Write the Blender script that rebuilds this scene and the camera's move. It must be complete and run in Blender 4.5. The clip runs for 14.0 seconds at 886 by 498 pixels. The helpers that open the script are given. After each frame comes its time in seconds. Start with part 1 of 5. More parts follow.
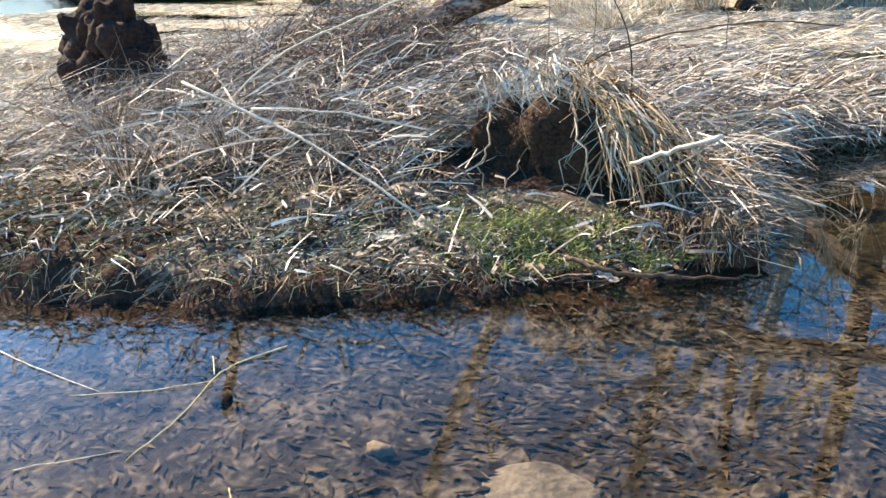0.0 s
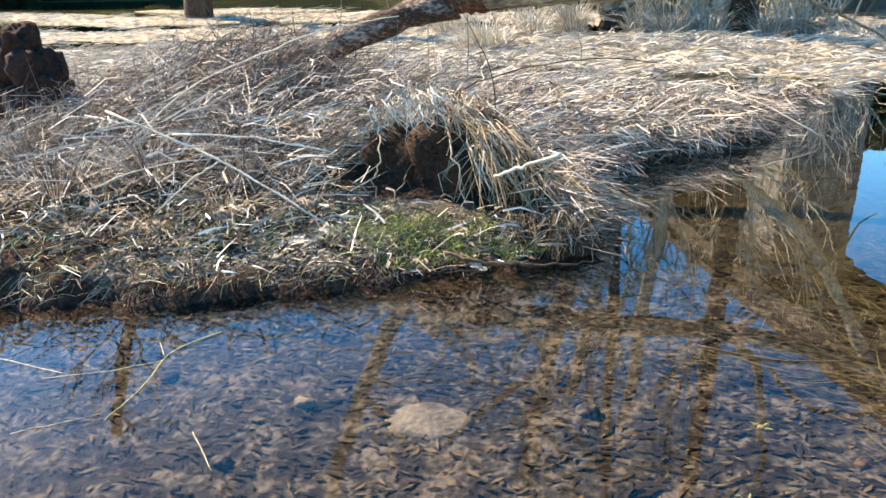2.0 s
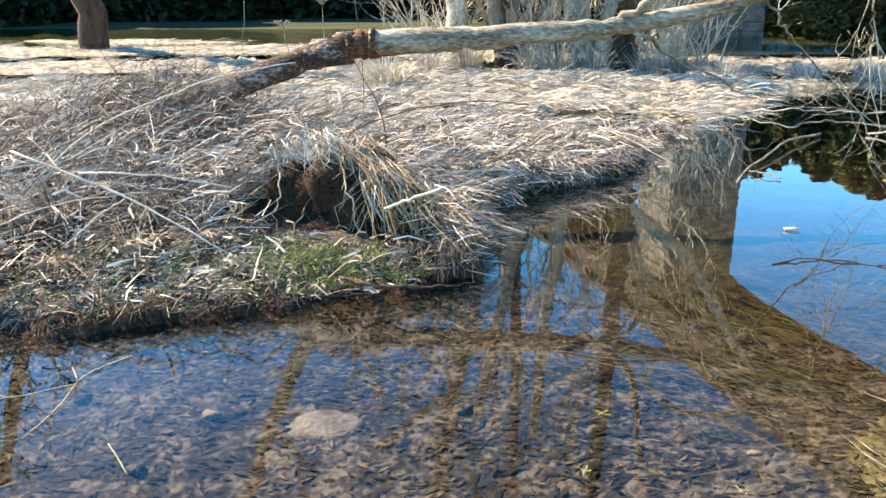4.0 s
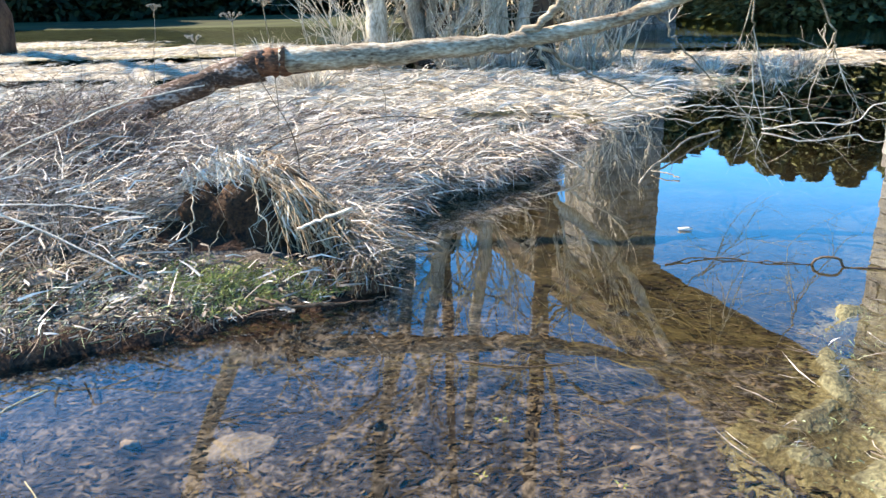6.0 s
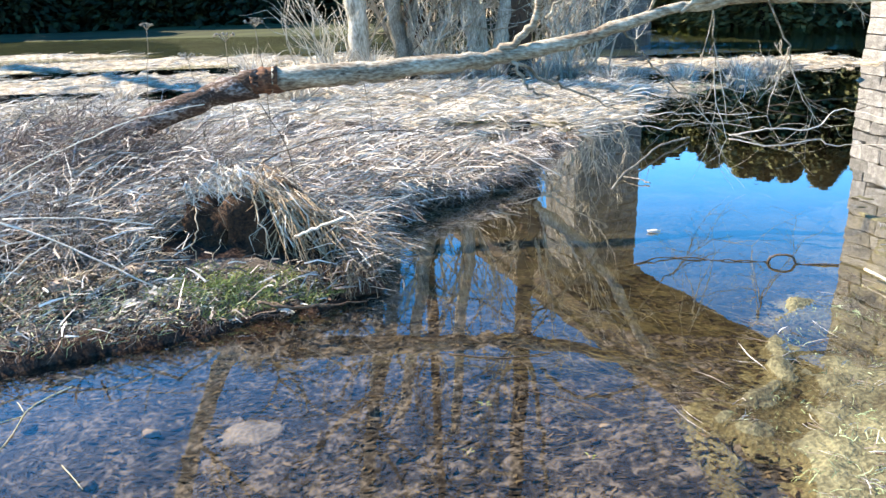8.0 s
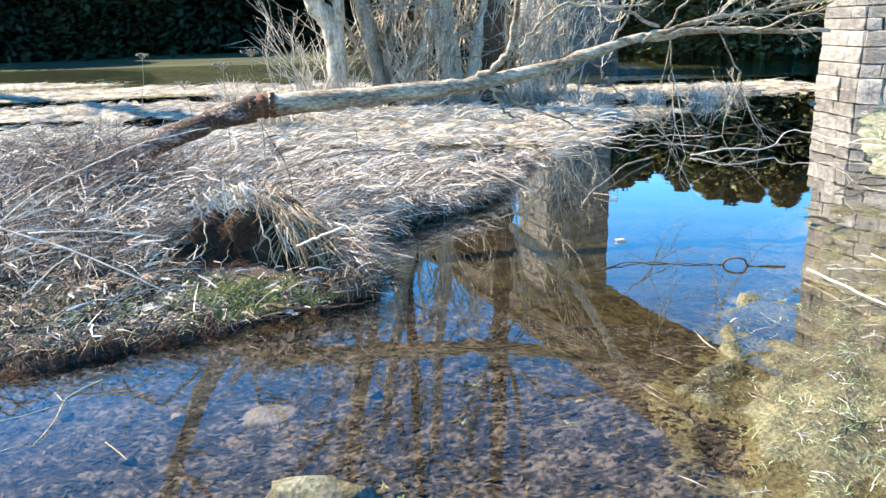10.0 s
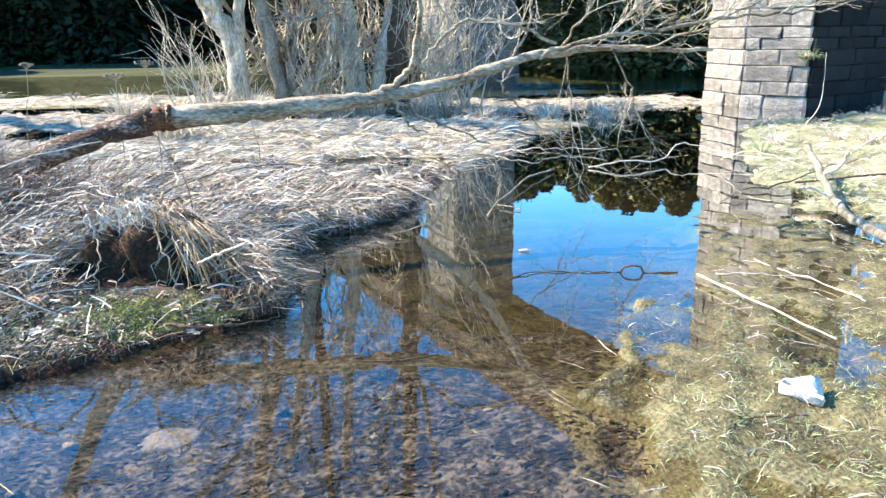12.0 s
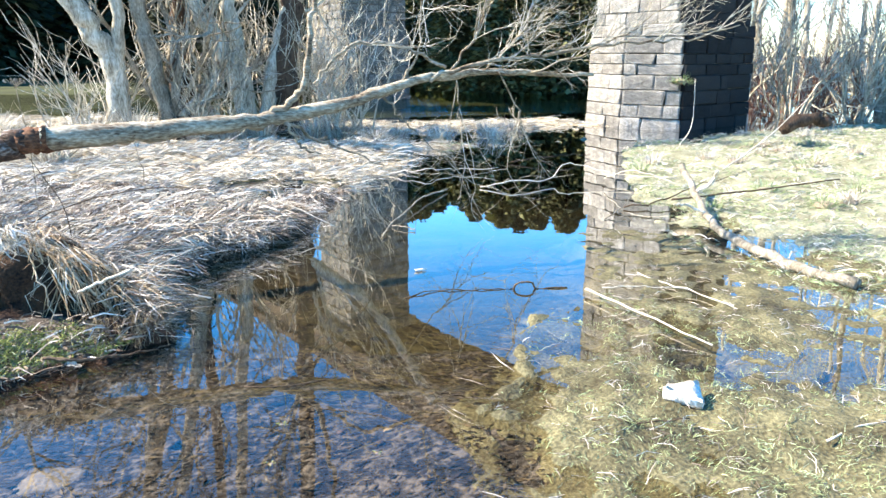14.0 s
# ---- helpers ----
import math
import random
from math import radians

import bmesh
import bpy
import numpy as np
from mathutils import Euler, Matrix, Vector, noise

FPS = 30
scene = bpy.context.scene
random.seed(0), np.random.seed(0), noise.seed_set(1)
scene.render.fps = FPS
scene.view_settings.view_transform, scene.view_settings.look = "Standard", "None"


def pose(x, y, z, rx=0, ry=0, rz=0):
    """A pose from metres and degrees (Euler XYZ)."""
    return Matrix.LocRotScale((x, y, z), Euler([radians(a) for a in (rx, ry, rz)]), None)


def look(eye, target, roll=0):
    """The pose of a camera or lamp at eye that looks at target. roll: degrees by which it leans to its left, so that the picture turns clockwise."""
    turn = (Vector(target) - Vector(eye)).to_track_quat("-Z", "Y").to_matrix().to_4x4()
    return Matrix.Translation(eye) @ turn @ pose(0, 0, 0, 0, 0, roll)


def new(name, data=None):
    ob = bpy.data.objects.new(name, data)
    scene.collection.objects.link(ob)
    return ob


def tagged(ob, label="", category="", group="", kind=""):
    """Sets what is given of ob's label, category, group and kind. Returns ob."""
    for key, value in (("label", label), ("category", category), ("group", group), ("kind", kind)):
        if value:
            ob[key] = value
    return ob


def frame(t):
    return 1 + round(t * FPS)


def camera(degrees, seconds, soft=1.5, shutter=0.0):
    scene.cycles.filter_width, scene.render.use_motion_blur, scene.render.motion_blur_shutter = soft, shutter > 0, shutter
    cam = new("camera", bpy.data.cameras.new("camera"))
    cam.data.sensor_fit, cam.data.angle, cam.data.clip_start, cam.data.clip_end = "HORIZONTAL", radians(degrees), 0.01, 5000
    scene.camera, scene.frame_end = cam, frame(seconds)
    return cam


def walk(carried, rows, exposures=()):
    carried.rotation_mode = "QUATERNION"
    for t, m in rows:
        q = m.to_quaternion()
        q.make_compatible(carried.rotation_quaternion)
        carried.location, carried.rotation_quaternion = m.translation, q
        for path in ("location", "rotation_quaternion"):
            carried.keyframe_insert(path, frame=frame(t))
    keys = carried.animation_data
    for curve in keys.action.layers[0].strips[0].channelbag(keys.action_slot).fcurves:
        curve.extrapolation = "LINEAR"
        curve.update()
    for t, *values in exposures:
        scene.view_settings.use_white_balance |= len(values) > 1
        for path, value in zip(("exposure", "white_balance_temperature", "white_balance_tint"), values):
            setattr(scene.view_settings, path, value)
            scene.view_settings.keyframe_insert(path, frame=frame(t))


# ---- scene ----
cam = camera(62.0, 14.0)
PATH = [
    (0, (0.08, -0.192, 1.098), (-0.679, 1.542, 0.367), -3.0),
    (0.5, (0.185, -0.62, 1.226), (-0.45, 1.154, 0.487), -2.3),
    (1, (0.224, -0.726, 1.258), (-0.361, 1.065, 0.527), -2.3),
    (1.5, (0.245, -0.737, 1.268), (-0.29, 1.07, 0.539), -2.1),
    (2, (0.274, -0.761, 1.287), (-0.204, 1.063, 0.57), -1.8),
    (2.5, (0.317, -0.852, 1.312), (-0.088, 0.993, 0.613), -1.4),
    (3, (0.363, -0.935, 1.344), (0.005, 0.923, 0.655), -1.1),
    (3.5, (0.399, -0.996, 1.369), (0.109, 0.879, 0.704), -0.8),
    (4, (0.431, -1.102, 1.4), (0.194, 0.785, 0.756), -0.6),
    (6.5, (0.591, -1.218, 1.579), (0.547, 0.683, 0.908), -1.6),
    (7, (0.596, -1.217, 1.574), (0.547, 0.684, 0.906), -2.0),
    (7.5, (0.594, -1.253, 1.591), (0.555, 0.65, 0.925), -1.8),
    (8, (0.564, -1.549, 1.672), (0.548, 0.359, 1.017), -1.8),
    (10.5, (0.461, -2.026, 1.705), (0.572, -0.117, 1.125), -1.7),
    (11, (0.476, -2.023, 1.701), (0.663, -0.124, 1.117), -1.2),
    (11.5, (0.491, -2.027, 1.71), (0.724, -0.134, 1.123), -1.0),
    (12, (0.475, -2.038, 1.711), (0.781, -0.145, 1.154), -0.9),
    (12.5, (0.463, -2.046, 1.713), (0.844, -0.161, 1.169), -0.6),
    (13, (0.449, -2.052, 1.718), (0.92, -0.177, 1.204), -0.3),
    (13.5, (0.453, -2.058, 1.719), (0.977, -0.194, 1.218), -0.2),
    (14, (0.464, -2.064, 1.716), (1.05, -0.22, 1.21), -0.0),
]
walk(cam, [(t, look(eye, target, roll)) for t, eye, target, roll in PATH], [(0.0, 1.40, 9250, 14), (4.0, 1.57, 9000, 13), (7.0, 1.61, 7700, 12), (11.0, 1.68, 7800, 12), (14.0, 1.80, 7600, 10)])

# ---- light ----
SUN_DIR = Vector((-0.90, 0.38, 0.88)).normalized()
world = bpy.data.worlds.new("sky")
scene.world = world
world.use_nodes = True
wn = world.node_tree
sky = wn.nodes.new("ShaderNodeTexSky")
sky.sky_type, sky.sun_disc = "NISHITA", False
sky.sun_elevation = math.asin(SUN_DIR.z)
sky.sun_rotation = math.atan2(SUN_DIR.x, SUN_DIR.y)
sky.air_density, sky.dust_density, sky.ozone_density = 1.0, 0.2, 5.0
sky.altitude = 600
wn.nodes["Background"].inputs["Strength"].default_value = 0.165
deep = wn.nodes.new("ShaderNodeHueSaturation")
deep.inputs["Saturation"].default_value = 1.36
wn.links.new(sky.outputs[0], deep.inputs["Color"])
wn.links.new(deep.outputs[0], wn.nodes["Background"].inputs["Color"])
sun = new("sun", bpy.data.lights.new("sun", "SUN"))
sun.data.energy, sun.data.angle, sun.data.color = 4.5, radians(0.6), (1.0, 0.94, 0.84)
sun.matrix_world = look(SUN_DIR * 50, (0, 0, 0))


# ---- materials ----
def material(name, dark, light, scale=8.0, rough=0.85, bump=0.3, fine=60.0, spec=0.3, stretch=(1, 1, 1), island=0.0, obrand=0.0, third=None, coord="Object", low=0.7, high=1.3):
    """A surface that varies between two or three colours at two scales, with relief."""
    m = bpy.data.materials.new(name)
    m.use_nodes = True
    t = m.node_tree
    N, L = t.nodes.new, t.links.new
    b = t.nodes["Principled BSDF"]
    co = N("ShaderNodeTexCoord")
    mp = N("ShaderNodeMapping")
    mp.inputs["Scale"].default_value = stretch
    L(co.outputs[coord], mp.inputs[0])
    n1, n2 = N("ShaderNodeTexNoise"), N("ShaderNodeTexNoise")
    n1.inputs["Scale"].default_value, n2.inputs["Scale"].default_value = scale, fine
    n1.inputs["Detail"].default_value, n2.inputs["Detail"].default_value = 5, 4
    L(mp.outputs[0], n1.inputs[0]), L(mp.outputs[0], n2.inputs[0])
    mix = N("ShaderNodeMath")
    mix.operation = "ADD"
    L(n1.outputs["Fac"], mix.inputs[0]), L(n2.outputs["Fac"], mix.inputs[1])
    last = mix
    for amount, node, out in ((island, "ShaderNodeNewGeometry", "Random Per Island"), (obrand, "ShaderNodeObjectInfo", "Random")):
        if amount:
            r, k = N(node), N("ShaderNodeMath")
            k.operation = "MULTIPLY_ADD"
            L(r.outputs[out], k.inputs[0])
            k.inputs[1].default_value = amount
            L(last.outputs[0], k.inputs[2])
            last = k
    ramp = N("ShaderNodeMapRange")
    ramp.inputs["From Min"].default_value, ramp.inputs["From Max"].default_value = low + (island + obrand) * 0.1, high + (island + obrand) * 0.9
    L(last.outputs[0], ramp.inputs[0])
    cr = N("ShaderNodeValToRGB")
    cr.color_ramp.elements[0].color, cr.color_ramp.elements[1].color = (*dark, 1), (*light, 1)
    if third:
        e = cr.color_ramp.elements.new(0.5)
        e.color = (*third, 1)
    L(ramp.outputs[0], cr.inputs[0])
    L(cr.outputs[0], b.inputs["Base Color"])
    b.inputs["Roughness"].default_value = rough
    b.inputs["Specular IOR Level"].default_value = spec
    bp = N("ShaderNodeBump")
    bp.inputs["Strength"].default_value, bp.inputs["Distance"].default_value = bump, 0.02
    L(mix.outputs[0], bp.inputs["Height"])
    L(bp.outputs[0], b.inputs["Normal"])
    return m


def water_material(name, ripple, height, tint, stretch, least, power, gain):
    """Clear water: looked through where it is steep, a mirror where it is flat, with faint ripples."""
    m = bpy.data.materials.new(name)
    m.use_nodes = True
    t = m.node_tree
    N, L = t.nodes.new, t.links.new
    t.nodes.remove(t.nodes["Principled BSDF"])
    out = t.nodes["Material Output"]
    tr, gl, fr, mx = N("ShaderNodeBsdfTransparent"), N("ShaderNodeBsdfGlossy"), N("ShaderNodeLayerWeight"), N("ShaderNodeMixShader")
    tr.inputs[0].default_value = (*tint, 1)
    gl.inputs["Roughness"].default_value = 0.012
    fr.inputs["Blend"].default_value = 0.5
    pw, ad = N("ShaderNodeMath"), N("ShaderNodeMath")
    pw.operation, ad.operation = "POWER", "MULTIPLY_ADD"
    pw.inputs[1].default_value, ad.inputs[1].default_value, ad.inputs[2].default_value = power, gain, least
    L(fr.outputs["Facing"], pw.inputs[0]), L(pw.outputs[0], ad.inputs[0])
    co, mp, n1, bp = N("ShaderNodeTexCoord"), N("ShaderNodeMapping"), N("ShaderNodeTexNoise"), N("ShaderNodeBump")
    mp.inputs["Scale"].default_value = stretch
    n1.inputs["Scale"].default_value, n1.inputs["Detail"].default_value = ripple, 2
    L(co.outputs["Object"], mp.inputs[0]), L(mp.outputs[0], n1.inputs[0]), L(n1.outputs["Fac"], bp.inputs["Height"])
    bp.inputs["Strength"].default_value, bp.inputs["Distance"].default_value = 0.5, height
    for n in (gl, fr):
        L(bp.outputs[0], n.inputs["Normal"])
    L(ad.outputs[0], mx.inputs[0]), L(tr.outputs[0], mx.inputs[1]), L(gl.outputs[0], mx.inputs[2])
    L(mx.outputs[0], out.inputs["Surface"])
    return m


MUD = material("dark_wet_mud", (0.012, 0.006, 0.005), (0.080, 0.050, 0.036), 7, 0.9, 0.9, 45, spec=0.12)
SILT = material("brown_silt", (0.010, 0.008, 0.007), (0.155, 0.137, 0.12), 8.0, 0.9, 0.9, 34, third=(0.047, 0.0425, 0.0385), low=0.82, high=1.2)
# Bed colour darkened in place of light lost in the deeper pool.
DARKSILT = material("depth_dark_silt", (0.014, 0.0125, 0.006), (0.095, 0.082, 0.036), 2.0, 0.9, 0.5, 20, third=(0.042, 0.036, 0.016))
BED = material("green_river_bed", (0.02, 0.022, 0.016), (0.12, 0.12, 0.085), 0.9, 0.9, 0.3, 6, stretch=(0.12, 1, 1), third=(0.055, 0.056, 0.038))
MEADOW = material("olive_river_meadow", (0.016, 0.021, 0.008), (0.095, 0.11, 0.042), 0.13, 0.9, 0.3, 1.1, stretch=(0.15, 1, 1), third=(0.045, 0.056, 0.02))
THATCH = material("trodden_thatch", (0.06, 0.046, 0.03), (0.70, 0.65, 0.54), 5, 0.85, 0.8, 50, third=(0.34, 0.29, 0.21))
GREYMUD = material("grey_littered_mud", (0.022, 0.016, 0.013), (0.25, 0.22, 0.185), 9, 0.9, 0.9, 55, third=(0.085, 0.07, 0.058))
SOAKED = material("soaked_green_thatch", (0.040, 0.032, 0.016), (0.24, 0.22, 0.12), 3, 0.8, 0.8, 50, third=(0.115, 0.105, 0.056))
TURF = material("pale_spring_turf", (0.12, 0.112, 0.065), (0.44, 0.435, 0.32), 3, 0.85, 0.8, 40, third=(0.25, 0.25, 0.17))
# Floor colour is darkened to stand for the shade under the far woods.
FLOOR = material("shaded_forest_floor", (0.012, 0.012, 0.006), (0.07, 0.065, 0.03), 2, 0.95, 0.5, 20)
STRAW = material("pale_dead_grass", (0.024, 0.016, 0.013), (0.92, 0.88, 0.82), 3, 0.6, 0.1, 30, island=1.5, third=(0.27, 0.215, 0.172))
BLEACH = material("sun_bleached_grass", (0.17, 0.14, 0.105), (0.93, 0.90, 0.83), 2, 0.6, 0.1, 20, island=1.3, third=(0.58, 0.525, 0.435))
TAWNY = material("tawny_dead_grass", (0.05, 0.034, 0.02), (0.84, 0.77, 0.65), 3, 0.65, 0.1, 30, island=1.3, third=(0.33, 0.26, 0.17))
LITTER = material("brown_litter", (0.018, 0.010, 0.007), (0.42, 0.34, 0.265), 3, 0.75, 0.1, 30, island=1.4, third=(0.13, 0.085, 0.058))
GRASS = material("yellow_green_grass", (0.115, 0.15, 0.06), (0.50, 0.57, 0.38), 2, 0.6, 0.1, 30, island=1.0, third=(0.29, 0.37, 0.18))
MOSS = material("fresh_moss", (0.06, 0.08, 0.016), (0.40, 0.44, 0.15), 6, 0.9, 0.3, 60, island=0.5)
WEED = material("drowned_weed", (0.026, 0.022, 0.009), (0.17, 0.142, 0.06), 3, 0.8, 0.1, 30, island=1.0)
SUNK = material("sunken_leaves", (0.010, 0.008, 0.006), (0.20, 0.155, 0.095), 4, 0.8, 0.1, 30, island=1.3, third=(0.05, 0.035, 0.018))
BARK = material("grey_bark", (0.10, 0.085, 0.065), (0.44, 0.40, 0.33), 6, 0.85, 0.6, 40, stretch=(1, 1, 0.35), third=(0.25, 0.22, 0.17))
TRUNKBARK = material("weathered_bark", (0.06, 0.034, 0.02), (0.58, 0.54, 0.44), 7, 0.8, 0.5, 60, stretch=(0.35, 0.8, 1.2), third=(0.30, 0.245, 0.175))
PALEBARK = material("pale_bark", (0.15, 0.12, 0.085), (0.72, 0.68, 0.59), 5, 0.8, 0.7, 30, stretch=(1, 1, 0.3), third=(0.44, 0.40, 0.32))
LICHEN = material("lichened_rotten_bark", (0.025, 0.015, 0.011), (0.44, 0.39, 0.36), 7, 0.9, 1.0, 45, stretch=(0.5, 0.8, 1.3), third=(0.085, 0.052, 0.038))
DARKBARK = material("dark_bark", (0.02, 0.012, 0.008), (0.13, 0.082, 0.055), 6, 0.9, 0.9, 40, stretch=(1, 1, 0.3))
RAWWOOD = material("torn_orange_wood", (0.04, 0.016, 0.010), (0.30, 0.14, 0.072), 6, 0.8, 0.9, 50, stretch=(0.4, 1, 1.2), third=(0.13, 0.056, 0.03))
DRYWOOD = material("bleached_stick", (0.36, 0.31, 0.24), (0.82, 0.77, 0.67), 8, 0.75, 0.3, 60)
DARKWOOD = material("wet_brown_stick", (0.035, 0.022, 0.014), (0.16, 0.105, 0.065), 8, 0.7, 0.4, 60)
STONE = material("grey_ashlar_stone", (0.11, 0.106, 0.098), (0.52, 0.50, 0.465), 3.2, 0.9, 1.0, 16, obrand=0.35, third=(0.25, 0.24, 0.222))
# Darker copy of the pier stone; the far piers' shade is in its colour.
SHADE_FAR_STONE = material("shade_dark_far_stone", (0.07, 0.068, 0.062), (0.32, 0.31, 0.285), 3.2, 0.9, 1.0, 16, third=(0.16, 0.154, 0.14))
# Stone colour blackened to carry the shade on the pier's near side.
SHADE_STONE = material("shade_black_stone", (0.006, 0.006, 0.007), (0.03, 0.03, 0.032), 1.6, 0.9, 0.8, 22, obrand=0.9)
MORTAR = material("dark_joints", (0.14, 0.135, 0.125), (0.36, 0.35, 0.33), 4, 0.95, 0.5, 40)
STEEL = material("weathered_deck_beams", (0.035, 0.025, 0.018), (0.13, 0.09, 0.06), 3, 0.8, 0.3, 40)
PEBBLE = material("tan_stone", (0.16, 0.12, 0.08), (0.46, 0.38, 0.27), 6, 0.85, 0.5, 50)
CHALK = material("white_stone", (0.50, 0.48, 0.44), (0.90, 0.88, 0.84), 6, 0.85, 0.5, 50)
LEAF = material("bleached_leaf", (0.50, 0.45, 0.38), (0.88, 0.84, 0.78), 12, 0.6, 0.4, 60)
# Two copies of one foliage: shade is coloured into NEEDLE, sunlight into OLIVE.
NEEDLE = material("shade_evergreen_needles", (0.005, 0.008, 0.005), (0.045, 0.06, 0.02), 2, 0.8, 0.2, 12, island=0.8, obrand=0.4)
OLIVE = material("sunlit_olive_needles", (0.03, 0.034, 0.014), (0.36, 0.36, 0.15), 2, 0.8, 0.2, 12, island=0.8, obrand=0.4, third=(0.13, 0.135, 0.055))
YELLOW = material("yellow_wet_straw", (0.40, 0.33, 0.16), (0.74, 0.66, 0.42), 6, 0.6, 0.2, 50)
MOSSY = material("mossy_grey_stone", (0.075, 0.075, 0.045), (0.36, 0.35, 0.27), 7, 0.9, 0.7, 45, third=(0.18, 0.18, 0.12))
BRUSH = material("red_brown_brush", (0.10, 0.035, 0.025), (0.36, 0.18, 0.13), 4, 0.8, 0.2, 20, island=0.8)
DARKLEAF = material("black_sunken_leaves", (0.004, 0.004, 0.006), (0.03, 0.024, 0.018), 4, 0.8, 0.1, 30, island=1.0)
WATER = water_material("still_water", 2.2, 0.0018, (0.86, 0.82, 0.75), (1, 1, 1), 0.03, 5.0, 2.6)
RIVER = water_material("rippled_river", 2.0, 0.20, (0.70, 0.74, 0.55), (0.4, 1.6, 1), 0.02, 3.5, 0.9)


def mesh_object(name, bm, mat, smooth=False):
    me = bpy.data.meshes.new(name)
    bm.to_mesh(me)
    bm.free()
    me.materials.append(mat)
    if smooth:
        me.polygons.foreach_set("use_smooth", [True] * len(me.polygons))
    return new(name, me)


def part(name, bm, mat, parent, label="", smooth=False):
    ob = mesh_object(name, bm, mat, smooth)
    ob.parent = parent
    if label:
        ob["label"] = label
    return ob


def array_mesh(name, verts, quads, mat):
    """A mesh of quads from arrays."""
    me = bpy.data.meshes.new(name)
    me.vertices.add(len(verts))
    me.vertices.foreach_set("co", np.asarray(verts, np.float32).ravel())
    me.loops.add(quads.size)
    me.loops.foreach_set("vertex_index", quads.astype(np.int32).ravel())
    me.polygons.add(len(quads))
    me.polygons.foreach_set("loop_start", np.arange(0, quads.size, 4, dtype=np.int32))
    me.update(calc_edges=True)
    me.validate()
    me.materials.append(mat)
    return me


# ---- ground ----
LAND = [(-30, -0.4), (-6, 1.0), (-2.3, 1.47), (-1.65, 1.6), (-1.3, 1.8), (-0.6, 2.05), (-0.2, 2.28), (0.08, 2.55), (0.12, 3.0), (0.0, 3.5),
        (0.3, 4.35), (0.8, 4.8), (1.2, 5.35), (1.42, 6.1), (1.85, 7.0), (2.8, 8.4), (3.5, 9.4), (4.1, 11.2), (5.5, 11.6), (8.4, 12.0),
        (9.6, 12.7), (10.6, 13.0), (9.9, 15.5), (8.6, 18.0), (5.4, 19.5), (2, 21), (-5.7, 24.5), (-30, 30)]
RIGHT = [(2.5, 2.2), (2.25, 1.95), (2.1, 1.4), (1.65, 1.05), (1.6, 0.6), (1.75, -0.3), (1.4, -1.4), (0.3, -1.6), (-3, -1.2), (-30, -3), (-30, -60), (60, -60), (60, 15), (16, 12.8),
         (11.5, 12.0), (8.7, 11.0), (7.6, 9.6), (6.2, 7.2), (5.5, 5.8), (5.0, 4.6), (5.7, 3.5), (4.9, 2.3), (4.2, 1.2), (3.6, 0.9), (3.3, 1.3), (3.5, 1.9), (3.0, 2.35)]
MEADOW_EDGE = [(-200, 75), (-60, 47), (-20, 37.5), (-6, 36), (1, 39), (5, 47), (-10, 90), (-200, 140)]
FAR = [(-200, 110), (-30, 95), (0, 72), (12, 44), (22, 33), (34, 26), (70, 20), (400, 20), (400, 400), (-200, 400)]


def inside_distance(x, y, poly):
    """Signed distance to a closed outline: positive inside."""
    best, odd = np.full(x.shape, 1e9), np.zeros(x.shape, bool)
    for (ax, ay), (bx, by) in zip(poly, poly[1:] + poly[:1]):
        dx, dy = bx - ax, by - ay
        k = np.clip(((x - ax) * dx + (y - ay) * dy) / (dx * dx + dy * dy), 0, 1)
        best = np.minimum(best, np.hypot(x - ax - k * dx, y - ay - k * dy))
        cross = (ay > y) != (by > y)
        odd ^= cross & (x < (y - ay) / (dy if dy else 1e-9) * dx + ax)
    return np.where(odd, best, -best)


def rise(sd, top, slope, under=0.3):
    return np.where(sd > 0, top * (1 - np.exp(-np.maximum(sd, 0) * slope / top)), np.maximum(-0.6, np.minimum(sd, 0) * under) - 0.015)


def hump(x, y, cx, cy, rx, ry):
    return np.exp(-(((x - cx) / rx) ** 2 + ((y - cy) / ry) ** 2))


